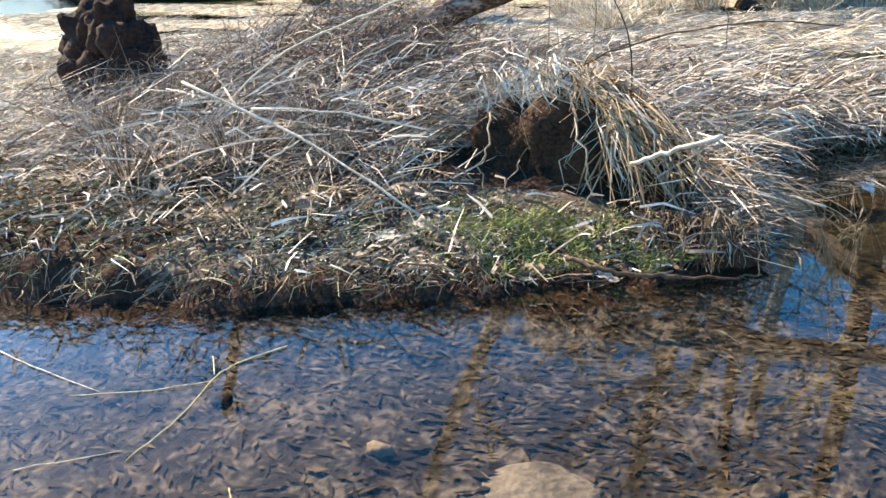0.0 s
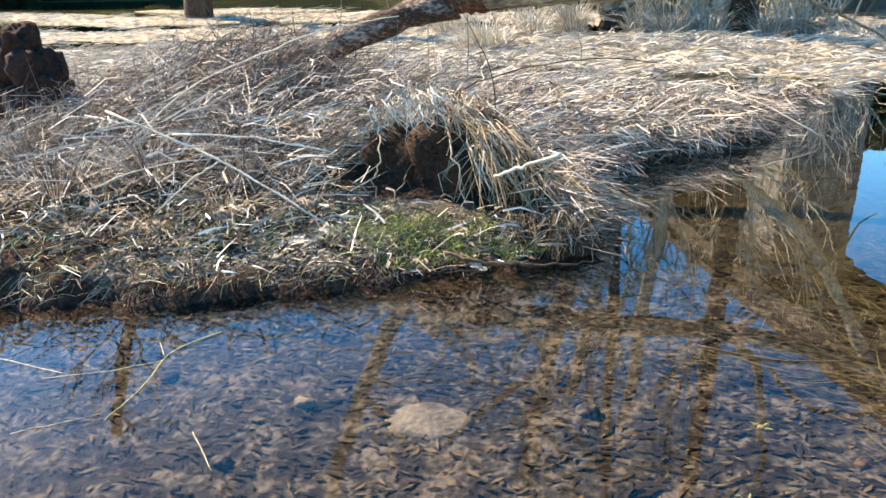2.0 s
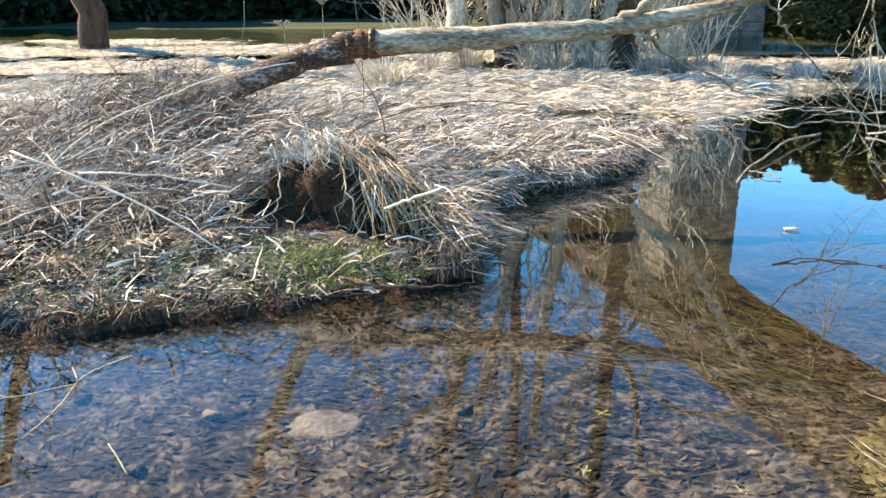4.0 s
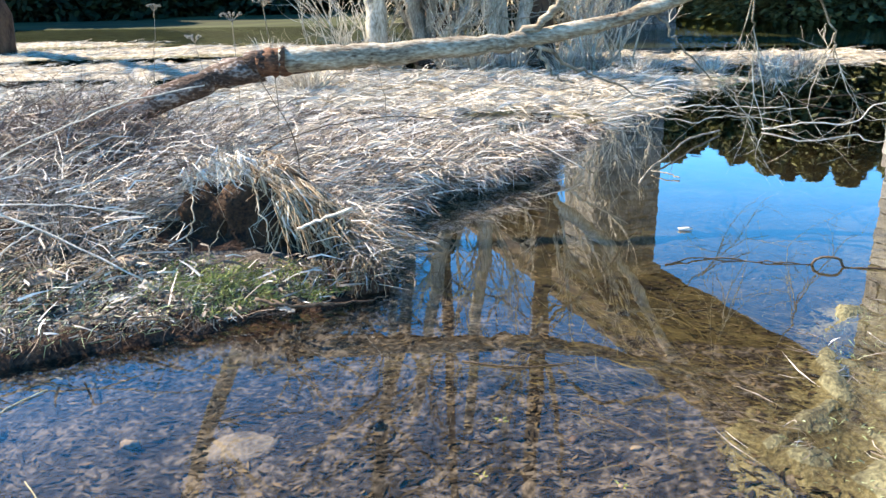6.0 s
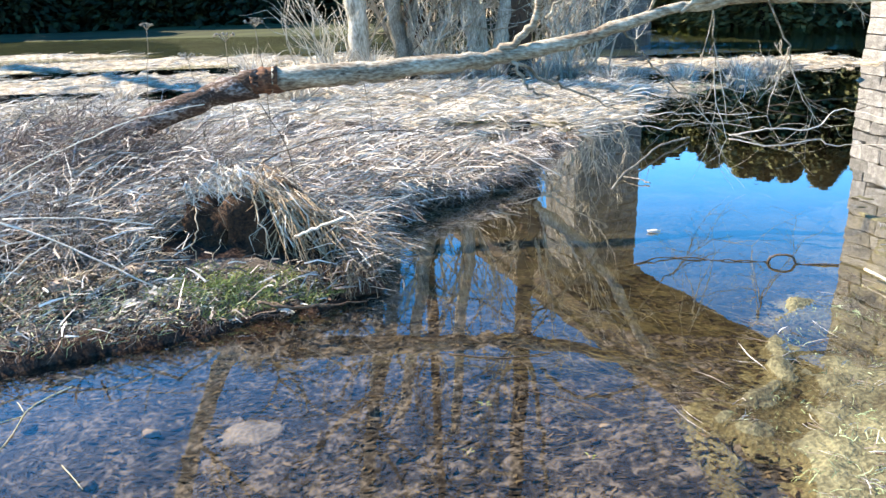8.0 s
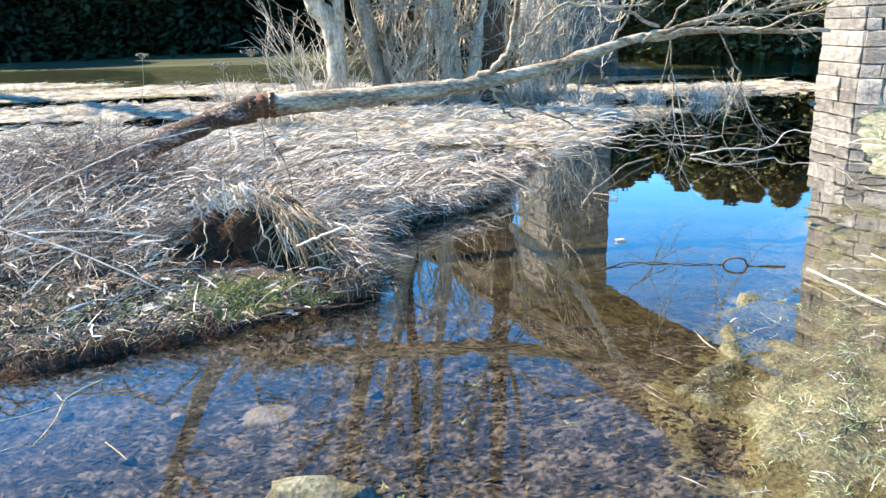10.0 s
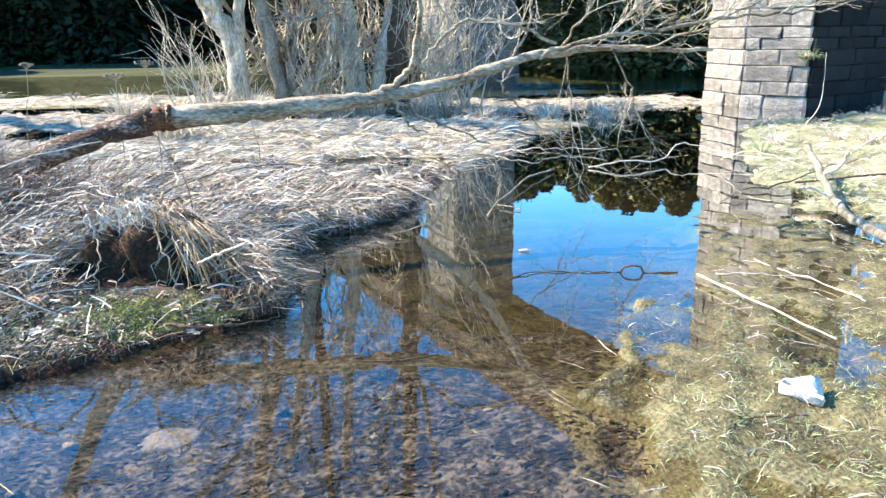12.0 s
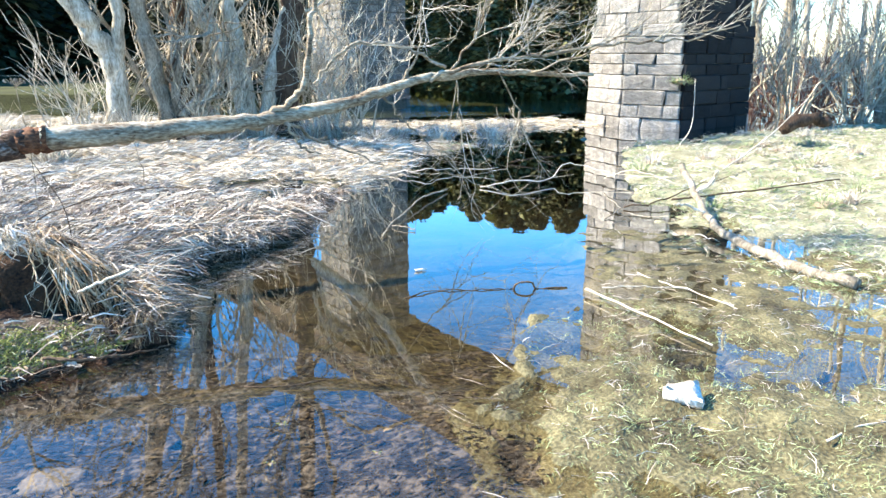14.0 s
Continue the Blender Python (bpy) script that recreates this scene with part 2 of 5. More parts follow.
def ground_height(x, y):
    x, y = np.asarray(x, float), np.asarray(y, float)
    a, b, c = inside_distance(x, y, LAND), inside_distance(x, y, RIGHT), inside_distance(x, y, FAR)
    wob = 0.05 * (np.sin(x * 3.1 + 1.3 * y) * np.sin(2.3 * y - 0.7 * x) + 0.6 * np.sin(7.3 * x + 2) * np.sin(6.1 * y + 1)) + 0.03 * np.sin(17 * x + 3 * y) * np.sin(15 * y - 4 * x) + 0.02 * np.sin(29 * x - 11 * y + 2 * np.sin(9 * x)) * np.sin(27 * y + 7 * x)
    ledge = hump(x, y, 0.5, 5.3, 1.3, 1.2)
    steep = 0.35 + 2.2 * hump(x, y, -3.0, 1.35, 1.0, 0.7) + 0.6 * ledge
    top = 0.13 + 0.06 * ledge + 0.06 * hump(x, y, -2.6, 1.6, 1.3, 0.9)
    h = np.where(a > 0, top * (1 - np.exp(-np.maximum(a + wob, 0) * steep / top)), np.maximum(-0.6, np.minimum(a, 0) * (0.3 + 0.5 * ledge)) - 0.015)
    h = np.where(a > 0.02, h + 0.46 * hump(x, y, -2.2, 4.0, 1.1, 0.8) + 0.12 * hump(x, y, -2.3, 2.9, 1.3, 0.6) + 0.06 * hump(x, y, -0.9, 3.3, 0.8, 0.5), h)
    marsh = np.clip((y - 8) / 5, 0, 1) * (a > 0)
    h = h * (1 - marsh) + marsh * (0.004 + 0.06 * np.sin(1.1 * y + 0.25 * x + 1.5 * np.sin(0.3 * x)) + 0.4 * wob)
    band = np.clip((y - 6.6) / 0.6, 0, 1) * np.clip((12.4 - y) / 0.6, 0, 1) * (a > 0)
    h = h - band * 0.7 * np.maximum(0, np.sin(2.4 * y + 0.6 * x + 1.2 * np.sin(0.9 * x) + 0.8) - 0.72)
    h = np.maximum(h, rise(b + wob, 0.035 + 0.35 * np.clip((np.hypot(x - 3, y) - 3) / 10, 0, 1), 0.06, 0.12))
    swell = np.sin(2.6 * x + 1.1 * np.sin(1.9 * y)) * np.sin(2.2 * y + 0.8 * np.sin(2.3 * x))
    h = np.where(h > 0, h + 0.35 * wob + 0.045 * swell * np.clip((y - 4.2) / 1.5, 0, 1), h)
    wet = (b > 0) & (np.hypot(x - 2.6, y - 1) < 3.2)
    h = np.where(wet, h + 0.004 + 0.011 * swell + 0.18 * wob - 0.035 * np.exp(-(np.maximum(b, 0) / (0.34 + 0.12 * np.sin(5 * x + 2 * np.sin(4 * y)))) ** 2), h)
    shoal = hump(x, y, 4.1, 2.7, 1.2, 1.9)
    h = np.where((shoal > 0.45) & (x > 3.1 + 0.6 * np.clip(y - 2.6, 0, 1)) & (h < 0), np.maximum(h, 0.002 + 0.020 * swell + 0.4 * wob), h)
    flood = hump(x, y, 1.25, 7.4, 1.2, 1.35)
    h = np.where((a > 0) & (h > -0.02), np.maximum(h - 0.34 * flood, np.minimum(h, -0.012 + 0.25 * wob)), h)
    lea = inside_distance(x, y, MEADOW_EDGE)
    deep = -0.10 - 0.3 * np.clip((y - 9) / 10, 0, 1)
    h = np.maximum(h, deep + 0.25 * wob)
    h = np.where(lea > 0, np.maximum(h, np.minimum(0.16, 0.03 * lea) + 0.05 * np.sin(0.7 * y + 0.2 * x)), h)
    return np.maximum(h, np.where(c > 0, 1.6 * (1 - np.exp(-np.maximum(c, 0) * 0.12)) + np.clip((10 - x) / 15, 0, 1) * np.clip(c * 0.2, 0, 14), -9))


def axis_steps(*spans):
    return np.unique(np.concatenate([np.linspace(a, b, n) for a, b, n in spans]))


xs = axis_steps((-900, -60, 8), (-60, -8, 40), (-8, -4, 40), (-4, 6, 300), (6, 20, 120), (20, 80, 40), (80, 900, 8))
ys = axis_steps((-900, -40, 6), (-40, -4, 20), (-4, 0.5, 70), (0.5, 7, 220), (7, 26, 180), (26, 80, 90), (80, 900, 8))
X, Y = np.meshgrid(xs, ys)
Z = ground_height(X, Y)
idx = np.arange(X.size).reshape(X.shape)
quads = np.stack([idx[:-1, :-1].ravel(), idx[:-1, 1:].ravel(), idx[1:, 1:].ravel(), idx[1:, :-1].ravel()], 1)
me = array_mesh("ground", np.stack([X.ravel(), Y.ravel(), Z.ravel()], 1), quads, MUD)
for extra in (SILT, THATCH, SOAKED, FLOOR, BED, DARKSILT, TURF, MEADOW, GREYMUD):
    me.materials.append(extra)
zmid = Z.ravel()[quads].mean(1)
cx, cy = X.ravel()[quads].mean(1), Y.ravel()[quads].mean(1)
kind = np.where((cy > 4.6) | (cx < -4), 2, 0)
kind = np.where(inside_distance(cx, cy, RIGHT) > -0.25, np.where(np.hypot(cx - 2, cy) + 0.7 * np.sin(2.3 * cx + cy) * np.sin(1.7 * cy) + 0.4 * np.sin(5 * cx - 4 * cy) < 4.8, 3, 7), kind)
kind = np.where((hump(cx, cy, 4.1, 2.7, 1.2, 1.9) > 0.4) & (cx > 2.9), 3, kind)
kind = np.where((inside_distance(cx, cy, LAND) < 0.2) & (cy < 8) & (kind == 2) & (cx < 3), 0, kind)
kind = np.where((zmid < -0.035) & (hump(cx, cy, 4.1, 2.7, 1.2, 1.9) < 0.4), np.where(cy + 0.5 * cx > 2.9, 6, 1), kind)
kind = np.where((inside_distance(cx, cy, LAND) > 0.14) & (cx > -2.0) & (cx < 0.2) & (cy < 2.75), 9, kind)
kind = np.where((hump(cx, cy, 1.25, 7.4, 1.2, 1.35) > 0.3) & (inside_distance(cx, cy, LAND) > 0), 3, kind)
kind = np.where((cy > 17) & (zmid < -0.05), 5, kind)
kind = np.where((inside_distance(cx, cy, MEADOW_EDGE) > 0) & (zmid > -0.05), 8, kind)
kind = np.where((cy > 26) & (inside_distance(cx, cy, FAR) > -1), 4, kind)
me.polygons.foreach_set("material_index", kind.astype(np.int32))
me.polygons.foreach_set("use_smooth", np.ones(len(quads), bool))
ground = tagged(new("ground", me), "low muddy banks and brown silty stream bed", "ground", kind="structure")

bm = bmesh.new()
bmesh.ops.create_grid(bm, x_segments=2, y_segments=2, size=1)
for w in bm.verts:
    w.co = (w.co.x * 60, -40 + (w.co.y + 1) * 29.5, 0)
water = tagged(mesh_object("water", bm, WATER), "clear shallow still backwater mirroring blue sky", "water", kind="structure")
bm = bmesh.new()
bmesh.ops.create_grid(bm, x_segments=2, y_segments=2, size=1)
for w in bm.verts:
    w.co = (w.co.x * 300, 19 + (w.co.y + 1) * 60, 0)
river = tagged(mesh_object("river", bm, RIVER), "rippled river flowing behind the flooded bank", "river", kind="structure")


# ---- grass and litter ----
def strands(name, where, count, length, width, heading, spread, pitch, droop, mat, label, keep=None, seed=1, zoff=0.01, category="dead grass", parent=None, tangle=0.0, bundle=1, over=False):
    """Many bent ribbons lying on the ground. where: x0, x1, y0, y1; heading and spread in degrees; pitch: least and most rise."""
    g = np.random.default_rng(seed)
    clumps = count // bundle
    lot = np.repeat(np.arange(clumps), bundle)
    x, y = g.uniform(where[0], where[1], clumps)[lot], g.uniform(where[2], where[3], clumps)[lot]
    if bundle > 1:
        x, y = x + g.normal(0, 0.02, len(lot)), y + g.normal(0, 0.02, len(lot))
    turn, tip, lift = g.normal(0, spread, clumps)[lot], g.uniform(0, 1, clumps)[lot], g.uniform(0, 1, clumps)[lot] ** 2
    h = ground_height(x, y)
    ok = keep(x, y, h, g) if keep else h > 0.0
    ok &= (((x + 0.70) / 0.60) ** 2 + ((y - 2.86) / 0.27) ** 2 > 1) | (mat is MOSS)
    x, y, h, turn, tip, lift = x[ok], y[ok], h[ok], turn[ok], tip[ok], lift[ok]
    n = len(x)
    loose = 0.0 if bundle == 1 else 1.0
    ln = g.uniform(length[0], length[1], n) * g.uniform(0.6, 1.15, n)
    clump = 35 * np.sin(2.1 * x + 1.7 * y) + 25 * np.sin(4.3 * y - 3.1 * x)
    az = np.radians(heading + clump + turn + loose * g.normal(0, 10, n))
    el = np.radians(pitch[0] + (pitch[1] - pitch[0]) * tip + loose * g.normal(0, 6, n))
    wd = g.uniform(width[0], width[1], n)
    p = np.stack([x, y, h + zoff + (lift + 0.2 * loose * g.uniform(0, 1, n)) * tangle], 1)
    pts, d_el = [p], el
    for k in range(2):
        az2 = az + g.normal(0, 0.25, n) * (k + 1)
        d = np.stack([np.cos(d_el) * np.cos(az2), np.cos(d_el) * np.sin(az2), np.sin(d_el)], 1)
        q = pts[-1] + d * (ln / 2)[:, None]
        floor = ground_height(q[:, 0], q[:, 1])
        q[:, 2] = np.maximum(q[:, 2], np.maximum(floor, -0.004) + 0.004)
        pts.append(q)
        d_el = d_el - np.radians(g.uniform(droop[0], droop[1], n))
    end = pts[-1]
    dry = (ground_height(end[:, 0], end[:, 1]) > (-0.05 if mat is GRASS else -0.005)) | (end[:, 2] > 0.025) | over
    dry &= ((end[:, 0] + 0.70) / 0.5) ** 2 + ((end[:, 1] - 2.80) / 0.2) ** 2 > 1
    pts, az, wd, n = [q[dry] for q in pts], az[dry], wd[dry], int(dry.sum())
    roll = g.uniform(0, math.pi, n)
    side = np.stack([-np.sin(az) * np.cos(roll), np.cos(az) * np.cos(roll), np.sin(roll)], 1)
    v = np.empty((n, 6, 3))
    for k, (q, taper) in enumerate(zip(pts, (1.0, 0.85, 0.3))):
        off = side * (wd * taper / 2)[:, None]
        v[:, 2 * k], v[:, 2 * k + 1] = q - off, q + off
    base = np.arange(n)[:, None] * 6
    f = np.concatenate([base + np.array([[0, 1, 3, 2]]), base + np.array([[2, 3, 5, 4]])])
    ob = new(name, array_mesh(name, v.reshape(-1, 3), f, mat))
    if parent:
        ob.parent = parent
        return ob
    return tagged(ob, label, category, kind="stuff")


def patchy(low, scale=1.6, seed=0.0):
    return lambda x, y, h, g: (h > 0.0) & (0.5 + 0.5 * np.sin(scale * 2.3 * x + seed + 2 * np.sin(scale * y)) * np.sin(scale * 2.9 * y - seed) + g.uniform(-0.4, 0.4, len(x)) > low)


def near_shore(poly, lo, hi):
    return lambda x, y, h, g: (lambda s: (s > lo) & (s < hi))(inside_distance(x, y, poly))


strands("dead_grass", (-4.2, 0.2, 1.4, 4.4), 14000, (0.07, 0.30), (0.005, 0.014), 20, 60, (-4, 34), (0, 40), STRAW, "tangled pale dead grass stems on the muddy bank", lambda x, y, h, g: (h > 0) & (np.clip((y - 2.35) / 0.9, 0.0, 1) * (0.45 + 0.55 * np.sin(5 * x + 3 * y) * np.sin(6 * y - 2 * x)) > g.uniform(-0.15, 0.75, len(x))), 2, tangle=0.16, bundle=4)
strands("brown_litter", (-4.2, 0.2, 1.35, 4.4), 20000, (0.02, 0.08), (0.006, 0.016), 0, 80, (-5, 35), (0, 40), LITTER, "brown leaf and stem litter on the bank", lambda x, y, h, g: patchy(0.15)(x, y, h, g) & (inside_distance(x, y, LAND) > np.where(x < -1.2, 0.22, 0.03) * g.uniform(0.5, 1.3, len(x))), 3, tangle=0.06, category="litter")
strands("dead_grass", (-4.5, 1.9, 3.9, 7.6), 42000, (0.14, 0.44), (0.006, 0.015), -20, 50, (-6, 36), (8, 50), STRAW, "combed mat of bleached dead grass on a low hummock", patchy(0.30, 2.3), 4, tangle=0.11, bundle=12)
strands("bleached_straws", (-4.4, 0.2, 1.7, 4.6), 5600, (0.10, 0.40), (0.006, 0.014), 10, 70, (-4, 40), (0, 40), BLEACH, "broad bleached straws scattered over the bank", lambda x, y, h, g: (h > 0.02) & (y > 2.4 + 0.35 * g.uniform(0, 1, len(x)) + 0.3 * hump(x, y, -0.5, 2.5, 0.6, 0.6)) & (0.35 + 0.65 * np.sin(6 * x + 2 * y) * np.sin(7 * y - 3 * x) > g.uniform(-0.3, 0.8, len(x))), 45, tangle=0.22, bundle=2)
strands("bleached_straws", (-3.5, 1.7, 4.2, 7.2), 10000, (0.14, 0.46), (0.006, 0.014), -20, 50, (-4, 34), (5, 45), BLEACH, "broad bleached straws lying over the hummock", patchy(0.45, 2.6, 0.7), 46, tangle=0.13, bundle=4)
strands("brown_litter", (-4.5, 1.9, 3.9, 7.6), 24000, (0.05, 0.18), (0.007, 0.018), -20, 60, (-6, 16), (0, 40), LITTER, "brown leaf and stem bits between the hummock grass", patchy(0.25), 41, tangle=0.09, category="litter")
strands("dead_grass", (-9, 4.6, 6.5, 13), 52000, (0.2, 0.55), (0.007, 0.015), 0, 40, (-3, 18), (4, 30), BLEACH, "flattened bleached marsh grass", patchy(0.24, 0.9), 5, tangle=0.05, bundle=8)
strands("dead_grass", (-26, 10.6, 11, 26), 52000, (0.2, 0.55), (0.007, 0.016), 0, 50, (-3, 6), (2, 12), BLEACH, "half-drowned bleached marsh grass", lambda x, y, h, g: (h > 0.014) & (g.uniform(0, 1, len(x)) < 0.8), 6, tangle=0.012, bundle=5)
strands("dead_grass", (-14, -3.5, 2, 8), 30000, (0.15, 0.45), (0.003, 0.008), 0, 60, (-3, 28), (4, 28), BLEACH, "flattened bleached bank grass", patchy(0.2), 7, tangle=0.06, bundle=6)
strands("brown_litter", (-9, 4.4, 4.6, 13), 26000, (0.12, 0.4), (0.004, 0.011), 0, 50, (-4, 14), (4, 24), TAWNY, "tawny stems showing through the bleached marsh grass", patchy(0.5, 0.7, 1.0), 15, tangle=0.09, category="litter", bundle=6)
strands("hanging_grass", (-0.2, 2.1, 3.9, 7.4), 13000, (0.14, 0.42), (0.006, 0.014), -40, 40, (-25, 35), (25, 80), STRAW, "pale grass drooping over the hummock's wet edge", near_shore(LAND, 0.0, 0.36), 8, zoff=0.05, tangle=0.10, bundle=12, over=True)
strands("hummock_roots", (-0.2, 2.1, 3.9, 7.4), 18000, (0.06, 0.26), (0.007, 0.018), -45, 50, (-50, 20), (0, 50), LITTER, "red-brown roots and litter under the hummock's edge", near_shore(LAND, -0.03, 0.24), 42, zoff=0.02, tangle=0.08, category="roots", bundle=4, over=True)
strands("bank_roots", (-4.2, 0.1, 1.3, 2.6), 9000, (0.05, 0.16), (0.003, 0.007), -80, 40, (-60, 10), (0, 40), LITTER, "roots and wet litter hanging from the dark bank edge", near_shore(LAND, 0.0, 0.16), 16, zoff=0.02, tangle=0.05, category="roots", bundle=3)
strands("grass", (1.3, 6.4, -1.4, 6.4), 110000, (0.015, 0.06), (0.0014, 0.004), 0, 80, (-4, 60), (5, 40), GRASS, "short wet yellow-green grass of the flooded edge", lambda x, y, h, g: (h > -0.03) & (inside_distance(x, y, RIGHT) + (hump(x, y, 4.1, 2.7, 1.2, 1.9) > 0.4) * 0.3 > 0.9 * g.uniform(0, 1, len(x)) ** 1.5 - 0.03) & (0.5 + 0.3 * np.sin(3.1 * x + 1.5 * np.sin(2 * y)) * np.sin(2.7 * y + 1) + 0.25 * np.sin(11 * x + 2 * np.sin(7 * y)) * np.sin(12 * y + x) + g.uniform(-0.3, 0.3, len(x)) > 0.42), 9, category="grass", bundle=6)
strands("dead_grass", (1.4, 6.4, -1.4, 6.4), 13000, (0.04, 0.14), (0.0015, 0.004), 0, 70, (-4, 20), (5, 40), STRAW, "bleached grass lying over the wet green edge", lambda x, y, h, g: (h > -0.02) & (g.uniform(0, 1, len(x)) < 0.7), 10, tangle=0.02, bundle=5)
strands("dead_grass", (4.6, 17, 1, 12.5), 26000, (0.06, 0.22), (0.003, 0.008), 0, 80, (0, 40), (5, 50), BLEACH, "bleached tufty grass on the sunny bank", patchy(0.22, 0.8), 11, tangle=0.04, bundle=6)
strands("grass", (4.6, 17, 1, 12.5), 60000, (0.03, 0.12), (0.003, 0.008), 0, 80, (0, 50), (5, 50), GRASS, "sparse green grass on the sunny bank", patchy(0.2, 0.8), 12, category="grass", bundle=6)
strands("grass", (-7, 7, -7, -0.9), 50000, (0.04, 0.14), (0.003, 0.008), 0, 80, (0, 50), (5, 50), GRASS, "short green grass of the open bank", patchy(0.2, 0.8), 43, category="grass", bundle=6)
strands("dead_grass", (-7, 7, -7, -0.9), 26000, (0.06, 0.24), (0.003, 0.008), 0, 80, (0, 30), (5, 50), BLEACH, "bleached grass of the open bank", patchy(0.2, 0.8), 44, tangle=0.03, bundle=6)
strands("moss", (-1.5, 0.08, 2.0, 2.75), 30000, (0.015, 0.05), (0.003, 0.007), 0, 90, (10, 75), (5, 40), MOSS, "fresh green moss and sprouts before the tussock", lambda x, y, h, g: (h > 0) & (hump(x, y, -0.55, 2.35, 0.5, 0.26) * (0.6 + 0.4 * np.sin(19 * x) * np.sin(23 * y + 8 * x)) > g.uniform(0.1, 1, len(x))), 13, category="moss", bundle=5, zoff=0.045)


strands("hanging_straws", (-0.2, 2.1, 3.9, 7.4), 4500, (0.16, 0.42), (0.007, 0.014), -55, 35, (-35, 20), (10, 60), BLEACH, "broad bleached straws hanging over the hummock's edge", near_shore(LAND, 0.10, 0.40), 47, zoff=0.05, tangle=0.10, bundle=9, over=True)
strands("long_straws", (-4.2, 0.1, 2.55, 4.4), 900, (0.25, 0.62), (0.005, 0.010), 15, 55, (-3, 26), (0, 14), BLEACH, "long stiff bleached straws strewn over the bank", lambda x, y, h, g: h > 0.03, 48, tangle=0.28, bundle=3)
strands("long_straws", (-3.5, 1.5, 4.2, 6.6), 1800, (0.25, 0.60), (0.006, 0.011), -15, 45, (-3, 22), (0, 20), BLEACH, "long stiff bleached straws strewn over the hummock", lambda x, y, h, g: h > 0.03, 49, tangle=0.16, bundle=3)


def on_bed(name, where, count, length, width, heading, spread, mat, label, zr, keep, seed, category, top=-0.004):
    """Flat scraps lying on the bed or just under the water's face."""
    g = np.random.default_rng(seed)
    x, y = g.uniform(where[0], where[1], count), g.uniform(where[2], where[3], count)
    h = ground_height(x, y)
    ok = (h < -0.02) & keep(x, y, g)
    x, y, h = x[ok], y[ok], h[ok]
    n = len(x)
    z = np.maximum(h + 0.006, g.uniform(zr[0], zr[1], n))
    z = np.minimum(z, top)
    az = np.radians(heading + 25 * np.sin(1.7 * x + y) + g.normal(0, spread, n))
    d, s = np.stack([np.cos(az), np.sin(az), g.normal(0, 0.08, n)], 1), np.stack([-np.sin(az), np.cos(az), g.normal(0, 0.2, n)], 1)
    ln, wd = g.uniform(*length, n)[:, None], g.uniform(*width, n)[:, None]
    c = np.stack([x, y, z], 1)
    bend = s * ln * g.normal(0, 0.15, n)[:, None]
    v = np.stack([c - d * ln / 2, c + s * wd * 0.5 + bend * 0.5, c + bend * 0.5 - s * wd * 0.5, c + d * ln / 2], 1)
    v = v[:, [0, 1, 3, 2]]
    v[..., 2] = np.minimum(v[..., 2], top + 0.003)
    return tagged(new(name, array_mesh(name, v.reshape(-1, 3), np.arange(4 * n).reshape(n, 4), mat)), label, category, kind="stuff")


on_bed("black_leaves", (-4, 2.4, -1.5, 3.0), 13000, (0.03, 0.10), (0.008, 0.026), 0, 30, DARKLEAF, "black waterlogged leaves lying on the stream bed", (-0.4, -0.3), lambda x, y, g: (0.5 + 0.5 * np.sin(4 * x + 2 * y) * np.sin(5 * y - x) > g.uniform(0.1, 0.9, len(x))), 25, "leaf litter")
on_bed("sunken_leaves", (-4, 3.2, -1.5, 4.5), 32000, (0.015, 0.065), (0.006, 0.018), 0, 40, SUNK, "dark and tan leaf scraps on the stream bed", (-0.4, -0.3), lambda x, y, g: g.uniform(0, 1, len(x)) < 0.9, 21, "leaf litter")
# Weed is real; its band shape copies the fallen trunk's dark reflection.
on_bed("drowned_weed", (-0.6, 2.3, 1.3, 2.1), 2000, (0.10, 0.35), (0.003, 0.007), -5, 16, WEED, "drowned brown weed following the band of the trunk's reflection", (-0.08, -0.005), lambda x, y, g: hump(x, y, 0.7, 1.75 - 0.06 * (x - 0.5), 1.2, 0.075) > g.uniform(0.1, 1, len(x)), 22, "water weed")
on_bed("drowned_weed", (0.2, 3.2, 0.2, 4.4), 9000, (0.08, 0.32), (0.003, 0.007), -20, 35, WEED, "drowned olive weed over the silt", (-0.1, -0.02), lambda x, y, g: hump(x, y, 1.7, 2.0, 0.8, 0.9) > g.uniform(0.15, 1, len(x)), 23, "water weed")
on_bed("floating_straws", (0.9, 4.6, -0.6, 4.2), 1500, (0.06, 0.32), (0.003, 0.007), -25, 30, STRAW, "pale straws afloat along the flooded grass", (0.002, 0.012), lambda x, y, g: (lambda d: np.exp(-(d / 0.3) ** 2) * (0.5 + 0.5 * np.sin(5 * x) * np.sin(6 * y)) > g.uniform(0.1, 1, len(x)))(inside_distance(x, y, RIGHT)), 27, "straw", 0.01)
on_bed("floating_litter", (-0.1, 2.6, 2.6, 7.5), 16000, (0.03, 0.22), (0.003, 0.010), -30, 40, LITTER, "brown stems and litter afloat along the hummock's edge", (0.002, 0.012), lambda x, y, g: (lambda d: (d < 0) & (np.exp(d / 0.16) * (0.6 + 0.4 * np.sin(7 * x) * np.sin(5 * y)) > g.uniform(0.1, 1, len(x))))(inside_distance(x, y, LAND)), 26, "litter", 0.01)
on_bed("drowned_weed", (1, 9, 4, 12), 9000, (0.15, 0.5), (0.006, 0.014), -10, 30, WEED, "drowned olive weed in the far pool", (-0.1, -0.01), lambda x, y, g: g.uniform(0, 1, len(x)) < 0.5, 24, "water weed")


